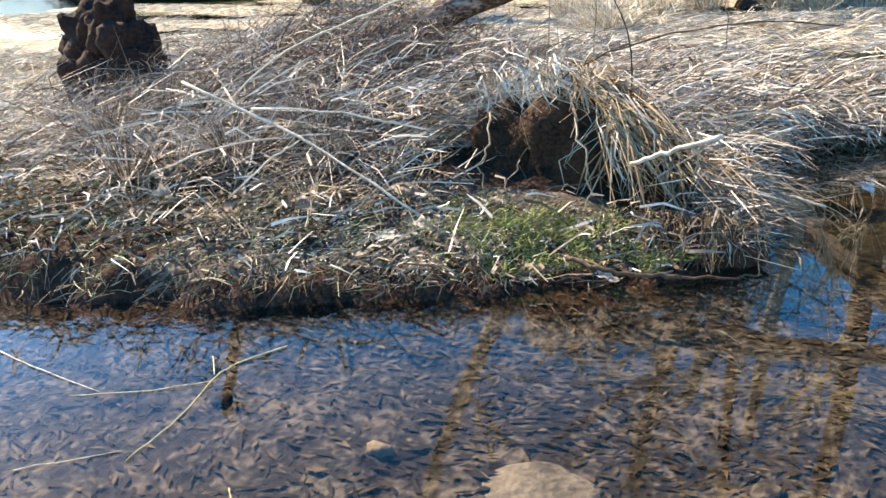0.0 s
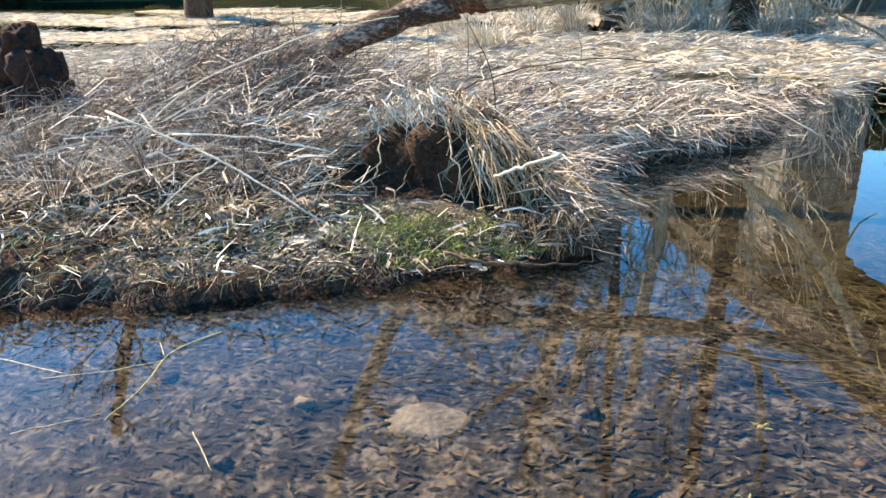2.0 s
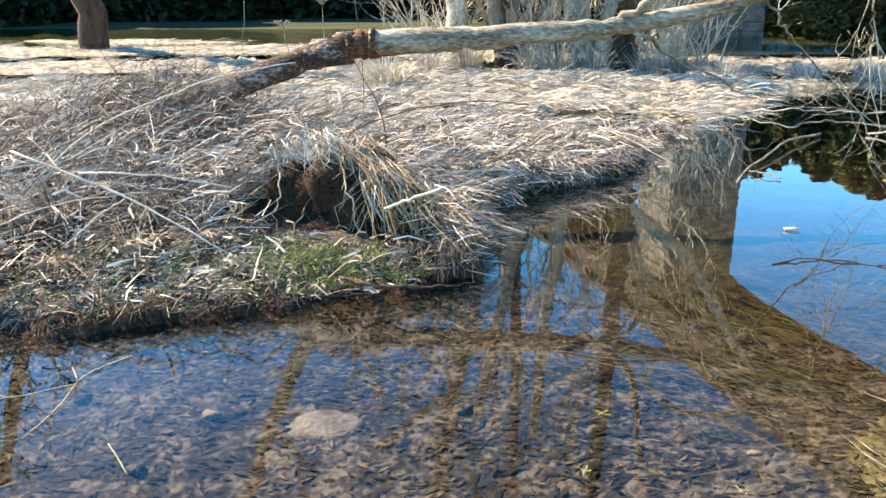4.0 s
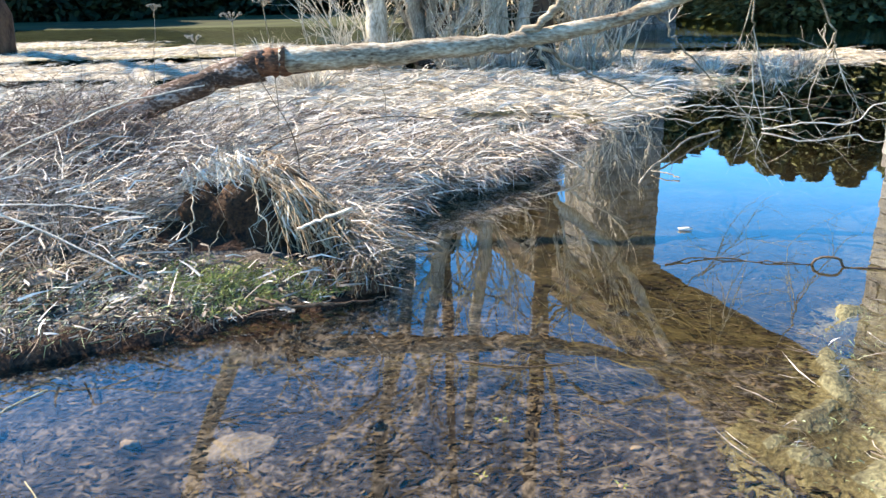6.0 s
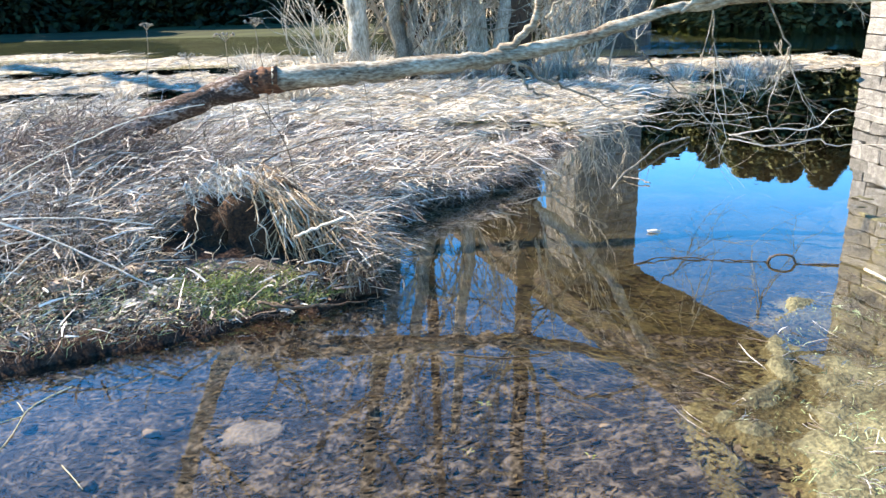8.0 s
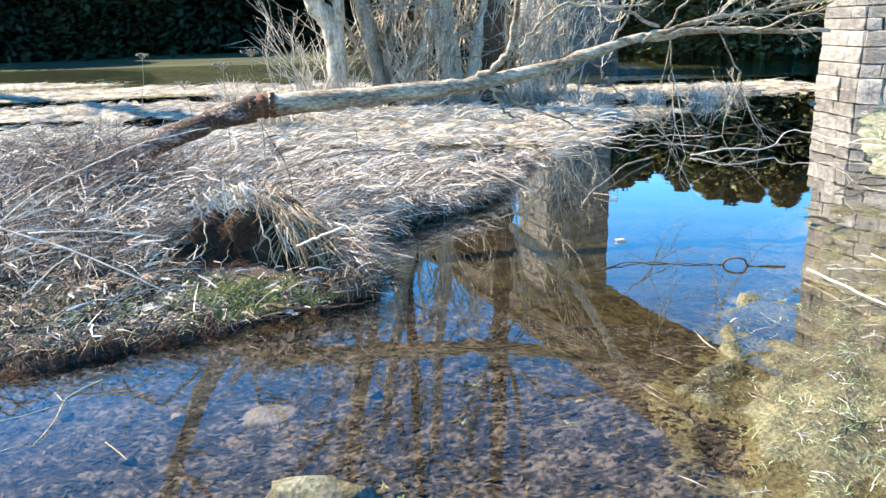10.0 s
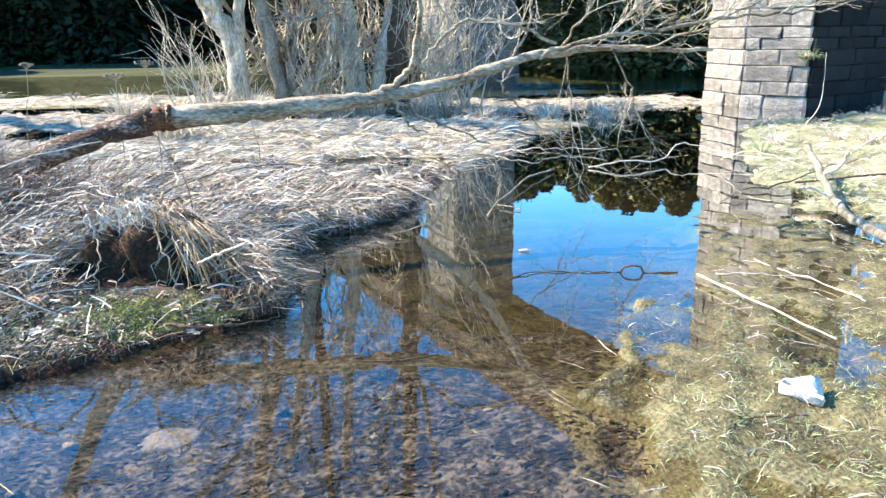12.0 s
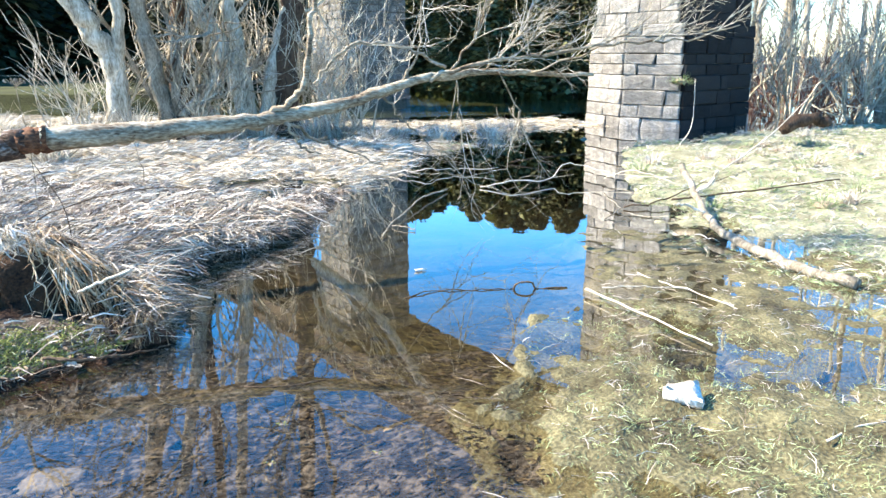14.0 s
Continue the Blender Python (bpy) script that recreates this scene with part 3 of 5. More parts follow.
# ---- woody things ----
def tube(bm, pts, radii, sides=8):
    """A tapered round limb along a line of points."""
    rings, prev = [], None
    pts = [Vector(p) for p in pts]
    for n, p in enumerate(pts):
        d = (pts[min(n + 1, len(pts) - 1)] - pts[max(n - 1, 0)]).normalized()
        u = d.orthogonal().normalized() if prev is None else (prev - d * prev.dot(d)).normalized()
        prev = u
        w = d.cross(u)
        rings.append([bm.verts.new(p + (u * math.cos(2 * math.pi * k / sides) + w * math.sin(2 * math.pi * k / sides)) * radii[n]) for k in range(sides)])
    for a, b in zip(rings, rings[1:]):
        for k in range(sides):
            bm.faces.new((a[k], a[(k + 1) % sides], b[(k + 1) % sides], b[k]))
    bm.faces.new(rings[0][::-1]), bm.faces.new(rings[-1])


def smooth_line(pts, per=5, wobble=0.0, rng=random):
    """A curve through points (Catmull-Rom), with an uneven course."""
    pts = [Vector(p) for p in pts]
    full = [pts[0] * 2 - pts[1]] + pts + [pts[-1] * 2 - pts[-2]]
    out = []
    for i in range(1, len(full) - 2):
        a, b, c, d = full[i - 1 : i + 3]
        for k in range(per):
            t = k / per
            out.append(0.5 * ((2 * b) + (c - a) * t + (2 * a - 5 * b + 4 * c - d) * t * t + (3 * b - a - 3 * c + d) * t ** 3))
    out.append(pts[-1])
    if wobble:
        out = [out[0]] + [p + Vector([rng.gauss(0, wobble) for _ in range(3)]) for p in out[1:-1]] + [out[-1]]
    return out


def taper(n, r0, r1, rng=None):
    return [(r0 + (r1 - r0) * k / (n - 1)) * (rng.uniform(0.9, 1.12) if rng else 1) for k in range(n)]


def twigs(bm, start, way, length, radius, depth, rng, up=0.15, sides=4, fork=(3, 5)):
    """Branching twigs, each thinner than the last."""
    pts, d = [Vector(start)], Vector(way).normalized()
    steps = 4
    for _ in range(steps):
        d = (d + Vector([rng.gauss(0, 0.16) for _ in range(3)]) + Vector((0, 0, up * 0.4))).normalized()
        pts.append(pts[-1] + d * length / steps)
    tube(bm, pts, taper(len(pts), radius, radius * 0.45), sides)
    if depth:
        for _ in range(rng.randint(*fork)):
            k = rng.randint(1, steps)
            turn = (d + Vector([rng.gauss(0, 0.55) for _ in range(3)])).normalized()
            twigs(bm, pts[k], turn, length * rng.uniform(0.4, 0.75), radius * 0.55, depth - 1, rng, up, max(3, sides - 1), fork)


def limb_part(name, parent, pts, r0, r1, mat, sides=8, wobble=0.0, seed=0, label=""):
    rng = random.Random(seed)
    line = smooth_line(pts, 5, wobble, rng)
    bm = bmesh.new()
    tube(bm, line, taper(len(line), r0, r1, rng), sides)
    return part(name, bm, mat, parent, label, True)


def root(name, label, category, group=""):
    return tagged(new(name), label, category, group)


def twig_part(parent, starts, mat, seed, up=0.2, name="twig"):
    rng = random.Random(seed)
    for p, d, ln, r, depth in starts:
        bm = bmesh.new()
        twigs(bm, p, d, ln, r, depth, rng, up)
        part(name, bm, mat, parent)


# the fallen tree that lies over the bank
def scale_about_eye(pts):
    """Scales the tree about a late camera position to fit the view, straight across the pool's head, its crown no
    farther out than its foot.
    """
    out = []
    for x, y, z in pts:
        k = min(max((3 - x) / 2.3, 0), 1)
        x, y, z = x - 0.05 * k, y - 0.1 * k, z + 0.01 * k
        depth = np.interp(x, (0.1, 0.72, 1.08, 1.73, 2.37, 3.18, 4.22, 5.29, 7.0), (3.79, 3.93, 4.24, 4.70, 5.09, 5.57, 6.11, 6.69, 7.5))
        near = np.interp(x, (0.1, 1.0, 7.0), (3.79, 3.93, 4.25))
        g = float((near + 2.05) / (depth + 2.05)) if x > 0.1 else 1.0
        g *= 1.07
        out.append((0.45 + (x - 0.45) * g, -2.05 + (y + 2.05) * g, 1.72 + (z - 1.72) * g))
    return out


fallen = root("fallen_tree", "fallen grey tree with torn orange break, bare branches over water", "fallen tree")
limb_part("lower_trunk", fallen, scale_about_eye([(-2.55, 3.95, 0.40), (-1.95, 3.85, 0.67), (-1.4, 3.8, 0.91), (-0.98, 3.8, 1.07), (-0.68, 3.8, 1.135)]), 0.086, 0.096, LICHEN, 10, 0.028, 1, "dark rotten stump end of the trunk")
limb_part("torn_wood", fallen, scale_about_eye([(-0.72, 3.8, 1.13), (-0.64, 3.8, 1.142), (-0.54, 3.81, 1.15)]), 0.100, 0.097, RAWWOOD, 10, 0.008, 2, "torn orange wood where bark is stripped")
limb_part("trunk", fallen, scale_about_eye([(-0.60, 3.8, 1.145), (-0.22, 3.83, 1.165), (0.1, 3.87, 1.18), (0.72, 3.98, 1.21), (1.08, 4.28, 1.22), (1.73, 4.72, 1.30), (2.37, 5.09, 1.45), (3.18, 5.57, 1.54), (4.22, 6.11, 1.52), (5.29, 6.69, 1.48)]), 0.096, 0.016, TRUNKBARK, 10, 0.008, 3)
BRANCHES = [
    ([(0.95, 4.2, 1.22), (1.22, 4.36, 1.36), (1.33, 4.37, 1.6), (1.37, 4.37, 1.9), (1.42, 4.37, 2.25), (1.5, 4.4, 2.9)], 0.045, 0.02),
    ([(1.40, 4.47, 1.48), (1.6, 4.62, 1.68), (1.87, 4.79, 1.82), (2.37, 5.09, 1.79), (2.86, 5.36, 1.61)], 0.016, 0.02),
    ([(2.64, 5.22, 1.47), (3.31, 5.41, 1.66), (4.11, 5.73, 1.73), (5.11, 5.99, 1.86), (6.16, 6.16, 1.90), (7.04, 6.12, 2.1)], 0.03, 0.006),
    ([(1.12, 4.3, 1.18), (1.22, 4.4, 1.02), (1.32, 4.48, 0.93), (1.45, 4.57, 0.87)], 0.022, 0.008),
    ([(1.12, 4.3, 1.17), (1.4, 4.65, 1.0), (1.67, 5.03, 0.87), (2.39, 6.22, 0.50)], 0.02, 0.008),
    ([(2.10, 4.93, 1.38), (2.25, 5.1, 1.2), (2.41, 5.28, 1.07), (2.86, 5.78, 0.73), (3.62, 6.36, 0.46)], 0.014, 0.005),
    ([(3.0, 5.46, 1.5), (3.05, 5.5, 1.2), (3.1, 5.55, 0.85), (3.0, 5.6, 0.55)], 0.010, 0.004),
    ([(3.6, 5.75, 1.55), (4.0, 6.1, 1.1), (4.2, 6.4, 0.8), (4.5, 6.7, 0.62)], 0.010, 0.004),
    ([(2.3, 5.05, 1.45), (2.5, 5.15, 1.75), (2.55, 5.2, 2.1), (2.62, 5.22, 2.6)], 0.016, 0.006),
    ([(2.9, 5.4, 1.52), (3.2, 5.45, 1.9), (3.35, 5.5, 2.3), (3.5, 5.5, 2.7)], 0.016, 0.006),
    ([(3.4, 5.65, 1.56), (3.75, 5.6, 1.9), (3.95, 5.6, 2.3), (4.2, 5.7, 2.7)], 0.014, 0.005),
    ([(4.1, 6.0, 1.53), (4.8, 6.1, 1.75), (5.6, 6.2, 2.05), (6.3, 6.3, 2.5)], 0.013, 0.004),
]
BRANCHES = [(scale_about_eye(pts), r0, r1) for pts, r0, r1 in BRANCHES]
for k, (pts, r0, r1) in enumerate(BRANCHES):
    limb_part("branch", fallen, pts, r0 * 0.8, r1 * 0.75, BARK if k in (3, 4, 5) else TRUNKBARK, 7, 0.012, 20 + k)
starts = []
rng = random.Random(5)
for k, (pts, r0, r1) in enumerate(BRANCHES):
    if k in (1, 2, 5, 6, 7, 8, 9, 10, 11):
        for _ in range(17 if k in (2, 9, 10, 11) else 3 if k in (5, 6, 7) else 5):
            a = rng.randint(1, len(pts) - 1)
            p = Vector(pts[a]).lerp(Vector(pts[a - 1]), rng.random())
            way = (Vector(pts[a]) - Vector(pts[a - 1])).normalized() + Vector((rng.gauss(0.2, 0.5), rng.gauss(0, 0.4), rng.gauss(0.2 if k > 7 or k < 3 else -0.2, 0.5)))
            starts.append((p, way, rng.uniform(0.3, 0.75), 0.0055, 2))
twig_part(fallen, starts, PALEBARK, 6, 0.1)

# standing bare trees beyond the marsh
def bare_tree(label, trunks, mat, seed, group="bare trees", limbs=8, reach=2.8, name="bare_tree", depth=2):
    """trunks: lines of points with a start and end radius; limbs and twigs grow from their upper parts."""
    rng = random.Random(seed)
    tree = root(name, label, "tree", group)
    starts = []
    for pts, r0, r1, m in trunks:
        limb_part("trunk", tree, pts, r0, r1, m or mat, 9, r0 * 0.12, rng.randint(0, 999))
        top = [Vector(p) for p in pts]
        for _ in range(limbs):
            a = rng.randint(max(1, len(top) // 2), len(top) - 1)
            p = top[a - 1].lerp(top[a], rng.random())
            way = (top[a] - top[a - 1]).normalized() * 0.6 + Vector((rng.gauss(0, 0.6), rng.gauss(0, 0.5), rng.gauss(0.2, 0.3)))
            starts.append((p, way, reach * rng.uniform(0.6, 1.2), r1 * 0.35, depth))
    twig_part(tree, starts, mat, seed + 1, 0.25, "limb")
    return tree


def lean(p, dx, dz, dy=0.0):
    return (p[0] + dx, p[1] + dy, p[2] + dz)


bare_tree("pale multi-stemmed tree with one stem leaning far out", [
    ([(-1.35, 14.85, 0.0), (-1.3, 14.85, 0.7), (-1.19, 14.85, 1.7), (-1.08, 14.87, 2.8), (-1.2, 14.9, 5.5), (-1.5, 14.85, 8.5), (-1.8, 14.8, 12)], 0.17, 0.08, None),
    ([(-1.25, 14.85, 0.0), (-1.25, 14.85, 1.4), (-1.56, 14.81, 2.15), (-1.95, 14.76, 2.8), (-3.6, 15.0, 5.0), (-5.3, 15.3, 7.1), (-6.2, 15.0, 9.3), (-7.0, 14.8, 11.5), (-7.5, 14.8, 13.5)], 0.22, 0.20, None)], PALEBARK, 31)
bare_tree("brown forked tree with a dark swollen base", [
    ([(-0.25, 14.92, 0.0), (-0.31, 14.92, 0.6), (-0.43, 14.91, 1.14), (-0.56, 14.91, 1.94), (-0.69, 14.9, 2.83), (-0.9, 14.88, 5.9), (-1.4, 14.83, 8.0), (-1.9, 14.8, 11)], 0.19, 0.14, BARK),
    ([(-0.2, 14.95, 0.0), (-0.2, 14.95, 0.55)], 0.36, 0.22, DARKBARK),
    ([(-0.1, 14.95, 0.4), (0.5, 14.95, 1.0), (0.9, 14.9, 1.4)], 0.09, 0.05, PALEBARK)], BARK, 33)
bare_tree("dark straight trunk behind the pale stems", [([(0.05, 15.6, 0.0), (0.0, 15.6, 2.0), (0.05, 15.6, 3.0), (0.1, 15.5, 7), (0.2, 15.4, 12)], 0.24, 0.09, None)], DARKBARK, 35)
bare_tree("pale tree with two stems leaning apart", [
    ([(1.4, 14.9, 0.0), (1.27, 14.92, 0.7), (1.03, 14.93, 1.6), (0.68, 14.93, 2.3), (0.38, 14.94, 2.85), (0.0, 14.9, 4.2), (-0.3, 14.9, 5.9), (-0.8, 14.9, 8.5)], 0.22, 0.12, None),
    ([(1.45, 14.9, 0.2), (1.39, 14.91, 0.75), (1.19, 14.92, 2.18), (1.06, 14.93, 2.87), (1.1, 14.92, 3.65), (0.8, 14.93, 5.9), (0.6, 14.9, 9)], 0.17, 0.12, None)], PALEBARK, 37)
bare_tree("large tree with dark trunk and pale leaning stem", [
    ([(2.2, 14.84, 0.0), (2.23, 14.84, 0.6), (2.26, 14.84, 1.7), (2.45, 14.82, 2.9), (2.45, 14.82, 3.5), (2.34, 14.83, 4.9), (2.3, 14.8, 7), (2.1, 14.8, 11)], 0.28, 0.16, DARKBARK),
    ([(1.75, 14.88, 0.4), (1.9, 14.88, 1.2), (2.19, 14.85, 2.2), (2.5, 14.82, 2.9), (3.6, 14.62, 3.8), (4.49, 14.45, 5.0), (5.4, 14.4, 6.8)], 0.19, 0.11, PALEBARK)], PALEBARK, 39)
bare_tree("dark leaning tree at the river's edge", [([(-13.1, 21.0, 0.0), (-13.2, 21.0, 2), (-14.1, 20.8, 4.5), (-16.3, 20.4, 8.5), (-17.1, 19.7, 11), (-18.1, 19.2, 15)], 0.42, 0.2, None)], DARKBARK, 41)
rng = random.Random(12)
for k in range(15):
    az, r = radians(39.5 + 0.95 * k + rng.uniform(-0.3, 0.3)), rng.uniform(27, 48)
    p = (0.46 + r * math.sin(az), -2.06 + r * math.cos(az), 0.0)
    p = (p[0], p[1], float(ground_height(p[0], p[1])) - 0.1)
    dx = rng.uniform(-0.8, 0.8)
    bare_tree("pale bare woodland tree on the far bank", [([p, lean(p, dx * 0.2, 2.5), lean(p, dx * 0.6, 6), lean(p, dx, 12)], rng.uniform(0.12, 0.26), 0.06, None)], PALEBARK if k % 3 else BARK, 50 + k, "far woodland trees", 10, 3.4)

# ---- bridge ----
AXIS, ACROSS = Vector((-0.35, 0.94, 0)).normalized(), Vector((0.94, 0.35, 0)).normalized()
PIER = Vector((11.97, 14.83, 0))
SOFFIT = 10.0


def at_bridge(s, c, z):
    p = PIER + AXIS * s + ACROSS * c
    return Vector((p.x, p.y, z))


def bridge_box(bm, s0, s1, c0, c1, z0, z1):
    vs = [bm.verts.new(at_bridge(s, c, z)) for z in (z0, z1) for s, c in ((s0, c0), (s1, c0), (s1, c1), (s0, c1))]
    for f in ((3, 2, 1, 0), (4, 5, 6, 7), (0, 1, 5, 4), (1, 2, 6, 5), (2, 3, 7, 6), (3, 0, 4, 7)):
        bm.faces.new([vs[k] for k in f])


def block_mesh(name, mat):
    """A rough-faced stone one unit long, deep and high, with worn edges."""
    bm = bmesh.new()
    bmesh.ops.create_cube(bm, size=1)
    bmesh.ops.bevel(bm, geom=bm.edges[:], offset=0.06, segments=1, affect="EDGES")
    for w in bm.verts:
        w.co += Vector((random.uniform(-0.03, 0.03), random.uniform(-0.06, 0.06) if w.co.y < 0 else 0, random.uniform(-0.03, 0.03)))
    me = bpy.data.meshes.new(name)
    bm.to_mesh(me)
    bm.free()
    me.materials.append(mat)
    return me


BLOCKS = [block_mesh("stone", STONE) for _ in range(6)]
SHADE_BLOCKS = [block_mesh("stone", SHADE_STONE) for _ in range(4)]


def outline(z, low):
    """The pier's plan at a height: a pointed base, a plain shaft above it."""
    b = 1 - 0.018 * z
    if low:
        return [(-1.41 * b, -1.45), (-0.05, -1.93 * b), (1.41 * b, -1.45), (1.41 * b, 1.45), (0.0, 1.93 * b), (-1.41 * b, 1.45)]
    return [(-1.2, -1.45), (1.2, -1.45), (1.2, 1.45), (-1.2, 1.45)]


def stone_pier(s, label, seed, joined):
    rng = random.Random(seed)
    pier = root("bridge_pier", label, "bridge pier", "bridge piers")
    bm = bmesh.new()
    for z0, z1, low in ((-0.8, 2.4, True), (2.4, SOFFIT - 0.4, False)):
        rings = []
        for z in (z0, z1):
            rings.append([bm.verts.new(at_bridge(s + a * 0.95, c * 0.95, z)) for a, c in outline(max(z, 0) if low else 2.4, low)])
        n = len(rings[0])
        for k in range(n):
            bm.faces.new((rings[0][k], rings[0][(k + 1) % n], rings[1][(k + 1) % n], rings[1][k]))
        bm.faces.new(rings[1])
    bmesh.ops.recalc_face_normals(bm, faces=bm.faces[:])
    part("core", bm, MORTAR, pier)
    bm = bmesh.new()
    bridge_box(bm, s - 1.4, s + 1.4, -1.75, 1.75, SOFFIT - 0.4, SOFFIT)
    part("cap", bm, STONE, pier)
    heights, z = [], -0.35
    while z < SOFFIT - 0.7:
        ch = rng.uniform(0.24, 0.42)
        heights.append((z, min(ch, SOFFIT - 0.4 - z)))
        z += ch
    verts, faces = [], []
    placed = []
    for z, ch in heights:
        low = z + ch < 2.55
        ring = outline(max(z, 0), low)
        for (a0, c0), (a1, c1) in zip(ring, ring[1:] + ring[:1]):
            p, q = at_bridge(s + a0, c0, 0), at_bridge(s + a1, c1, 0)
            total = (q - p).length
            if total < 0.3:
                continue
            u = (q - p) / total
            out = Vector((u.y, -u.x, 0))
            if out.dot((p + q) / 2 - at_bridge(s, 0, 0)) < 0:
                out = -out
            x = 0.0
            while x < total - 0.02:
                ln = min(rng.uniform(0.35, 1.15), total - x)
                if total - x - ln < 0.25:
                    ln = total - x
                mid = p + u * (x + ln / 2) + out * rng.uniform(-0.11, -0.05)
                turn = Matrix((( u.x, -out.x, 0, mid.x), (u.y, -out.y, 0, mid.y), (0, 0, 1, z + ch / 2), (0, 0, 0, 1)))
                m = turn @ Matrix.Diagonal((ln - 0.006, 0.3, ch - 0.010, 1))
                # blocks facing this way take the stone with shade in its colour
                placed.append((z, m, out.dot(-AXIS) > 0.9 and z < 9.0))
                x += ln
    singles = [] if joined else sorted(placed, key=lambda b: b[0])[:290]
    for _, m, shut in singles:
        ob = new("stone", rng.choice(SHADE_BLOCKS if shut else BLOCKS))
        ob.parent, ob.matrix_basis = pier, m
    rest = placed if joined else sorted(placed, key=lambda b: b[0])[290:]
    if rest:
        for _, m, shut in rest:
            me = rng.choice(BLOCKS)
            co = np.empty(len(me.vertices) * 3)
            me.vertices.foreach_get("co", co)
            co = co.reshape(-1, 3) @ np.array(m.to_3x3()).T + np.array(m.translation)
            base = len(verts)
            verts.extend(co.tolist())
            faces.extend([[base + i for i in f.vertices] for f in me.polygons])
        me = bpy.data.meshes.new("masonry")
        me.from_pydata(verts, [], faces)
        me.materials.append(SHADE_FAR_STONE if joined else STONE)
        tagged(new("masonry", me), kind="stuff").parent = pier
    return pier


stone_pier(0, "grey ashlar stone bridge pier with a pointed base in water", 3, False)
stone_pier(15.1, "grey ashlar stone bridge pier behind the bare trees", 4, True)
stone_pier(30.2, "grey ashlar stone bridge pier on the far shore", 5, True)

deck = root("bridge_deck", "dark weathered bridge deck on stone piers high overhead", "bridge")
for c in (-1.95, -0.65, 0.65, 1.95):
    bm = bmesh.new()
    bridge_box(bm, -45, 40, c - 0.14, c + 0.14, SOFFIT, SOFFIT + 0.9)
    part("girder", bm, STEEL, deck)
bm = bmesh.new()
bridge_box(bm, -45, 40, -2.25, 2.25, SOFFIT + 0.9, SOFFIT + 1.25)
part("deck_slab", bm, STEEL, deck)

# ---- far woods ----
def conifer_mesh(name, seed, n, mat):
    """A ragged crown of many small drooping sprays."""
    g = np.random.default_rng(seed)
    z = g.uniform(0.0, 1.0, n) ** 1.1
    az = g.uniform(0, 2 * math.pi, n)
    lobes = 0.75 + 0.25 * np.sin(az * 3 + 9 * z) + g.normal(0, 0.12, n)
    r = 0.30 * (1 - z) ** 0.75 * lobes * g.uniform(0.35, 1.0, n) ** 0.5 + 0.01
    c = np.stack([r * np.cos(az), r * np.sin(az), z], 1)
    d = np.stack([np.cos(az), np.sin(az), g.normal(-0.35, 0.3, n)], 1) * g.uniform(0.012, 0.036, n)[:, None]
    s = np.stack([-np.sin(az), np.cos(az), g.normal(0, 0.6, n)], 1) * g.uniform(0.004, 0.012, n)[:, None]
    v = np.stack([c - d * 0.3, c + s + d * 0.4, c + d, c - s + d * 0.4], 1)
    return array_mesh(name, v.reshape(-1, 3), np.arange(4 * n).reshape(n, 4), mat)


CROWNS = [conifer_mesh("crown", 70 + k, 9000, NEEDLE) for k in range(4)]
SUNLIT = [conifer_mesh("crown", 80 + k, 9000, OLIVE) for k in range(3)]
bm = bmesh.new()
tube(bm, [(0, 0, -0.05), (0.004, 0, 0.4), (0, 0.003, 0.95)], [0.018, 0.013, 0.002], 7)
TRUNK = mesh_object("trunk", bm, DARKBARK)
trunk_mesh = TRUNK.data
bpy.data.objects.remove(TRUNK)
rng = random.Random(8)


def conifer(az_deg, r, height, width=1.0, crowns=CROWNS):
    az = radians(az_deg)
    x, y = 0.46 + r * math.sin(az), -2.06 + r * math.cos(az)
    tree = root("evergreen_tree", "dark shaded evergreen tree on the far river bank" if crowns is CROWNS else "sunlit olive evergreen tree on the far river bank", "tree", "far evergreens")
    tree.matrix_basis = pose(x, y, float(ground_height(x, y)) - 0.1, 0, 0, rng.uniform(0, 360)) @ Matrix.Diagonal((height * width, height * width, height, 1))
    for nm, data in (("trunk", trunk_mesh), ("crown", rng.choice(crowns))):
        new(nm, data).parent = tree


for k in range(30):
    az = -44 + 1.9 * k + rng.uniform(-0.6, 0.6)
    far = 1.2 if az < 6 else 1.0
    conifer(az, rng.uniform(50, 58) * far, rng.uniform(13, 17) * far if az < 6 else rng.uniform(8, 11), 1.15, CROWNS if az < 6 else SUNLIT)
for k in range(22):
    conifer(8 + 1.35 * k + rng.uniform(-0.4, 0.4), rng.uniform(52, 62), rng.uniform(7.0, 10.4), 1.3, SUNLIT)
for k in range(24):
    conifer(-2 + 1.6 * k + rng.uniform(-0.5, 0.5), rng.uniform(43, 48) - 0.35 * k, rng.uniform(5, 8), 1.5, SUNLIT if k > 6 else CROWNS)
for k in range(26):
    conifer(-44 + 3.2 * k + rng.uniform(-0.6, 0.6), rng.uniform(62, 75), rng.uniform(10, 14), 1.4)

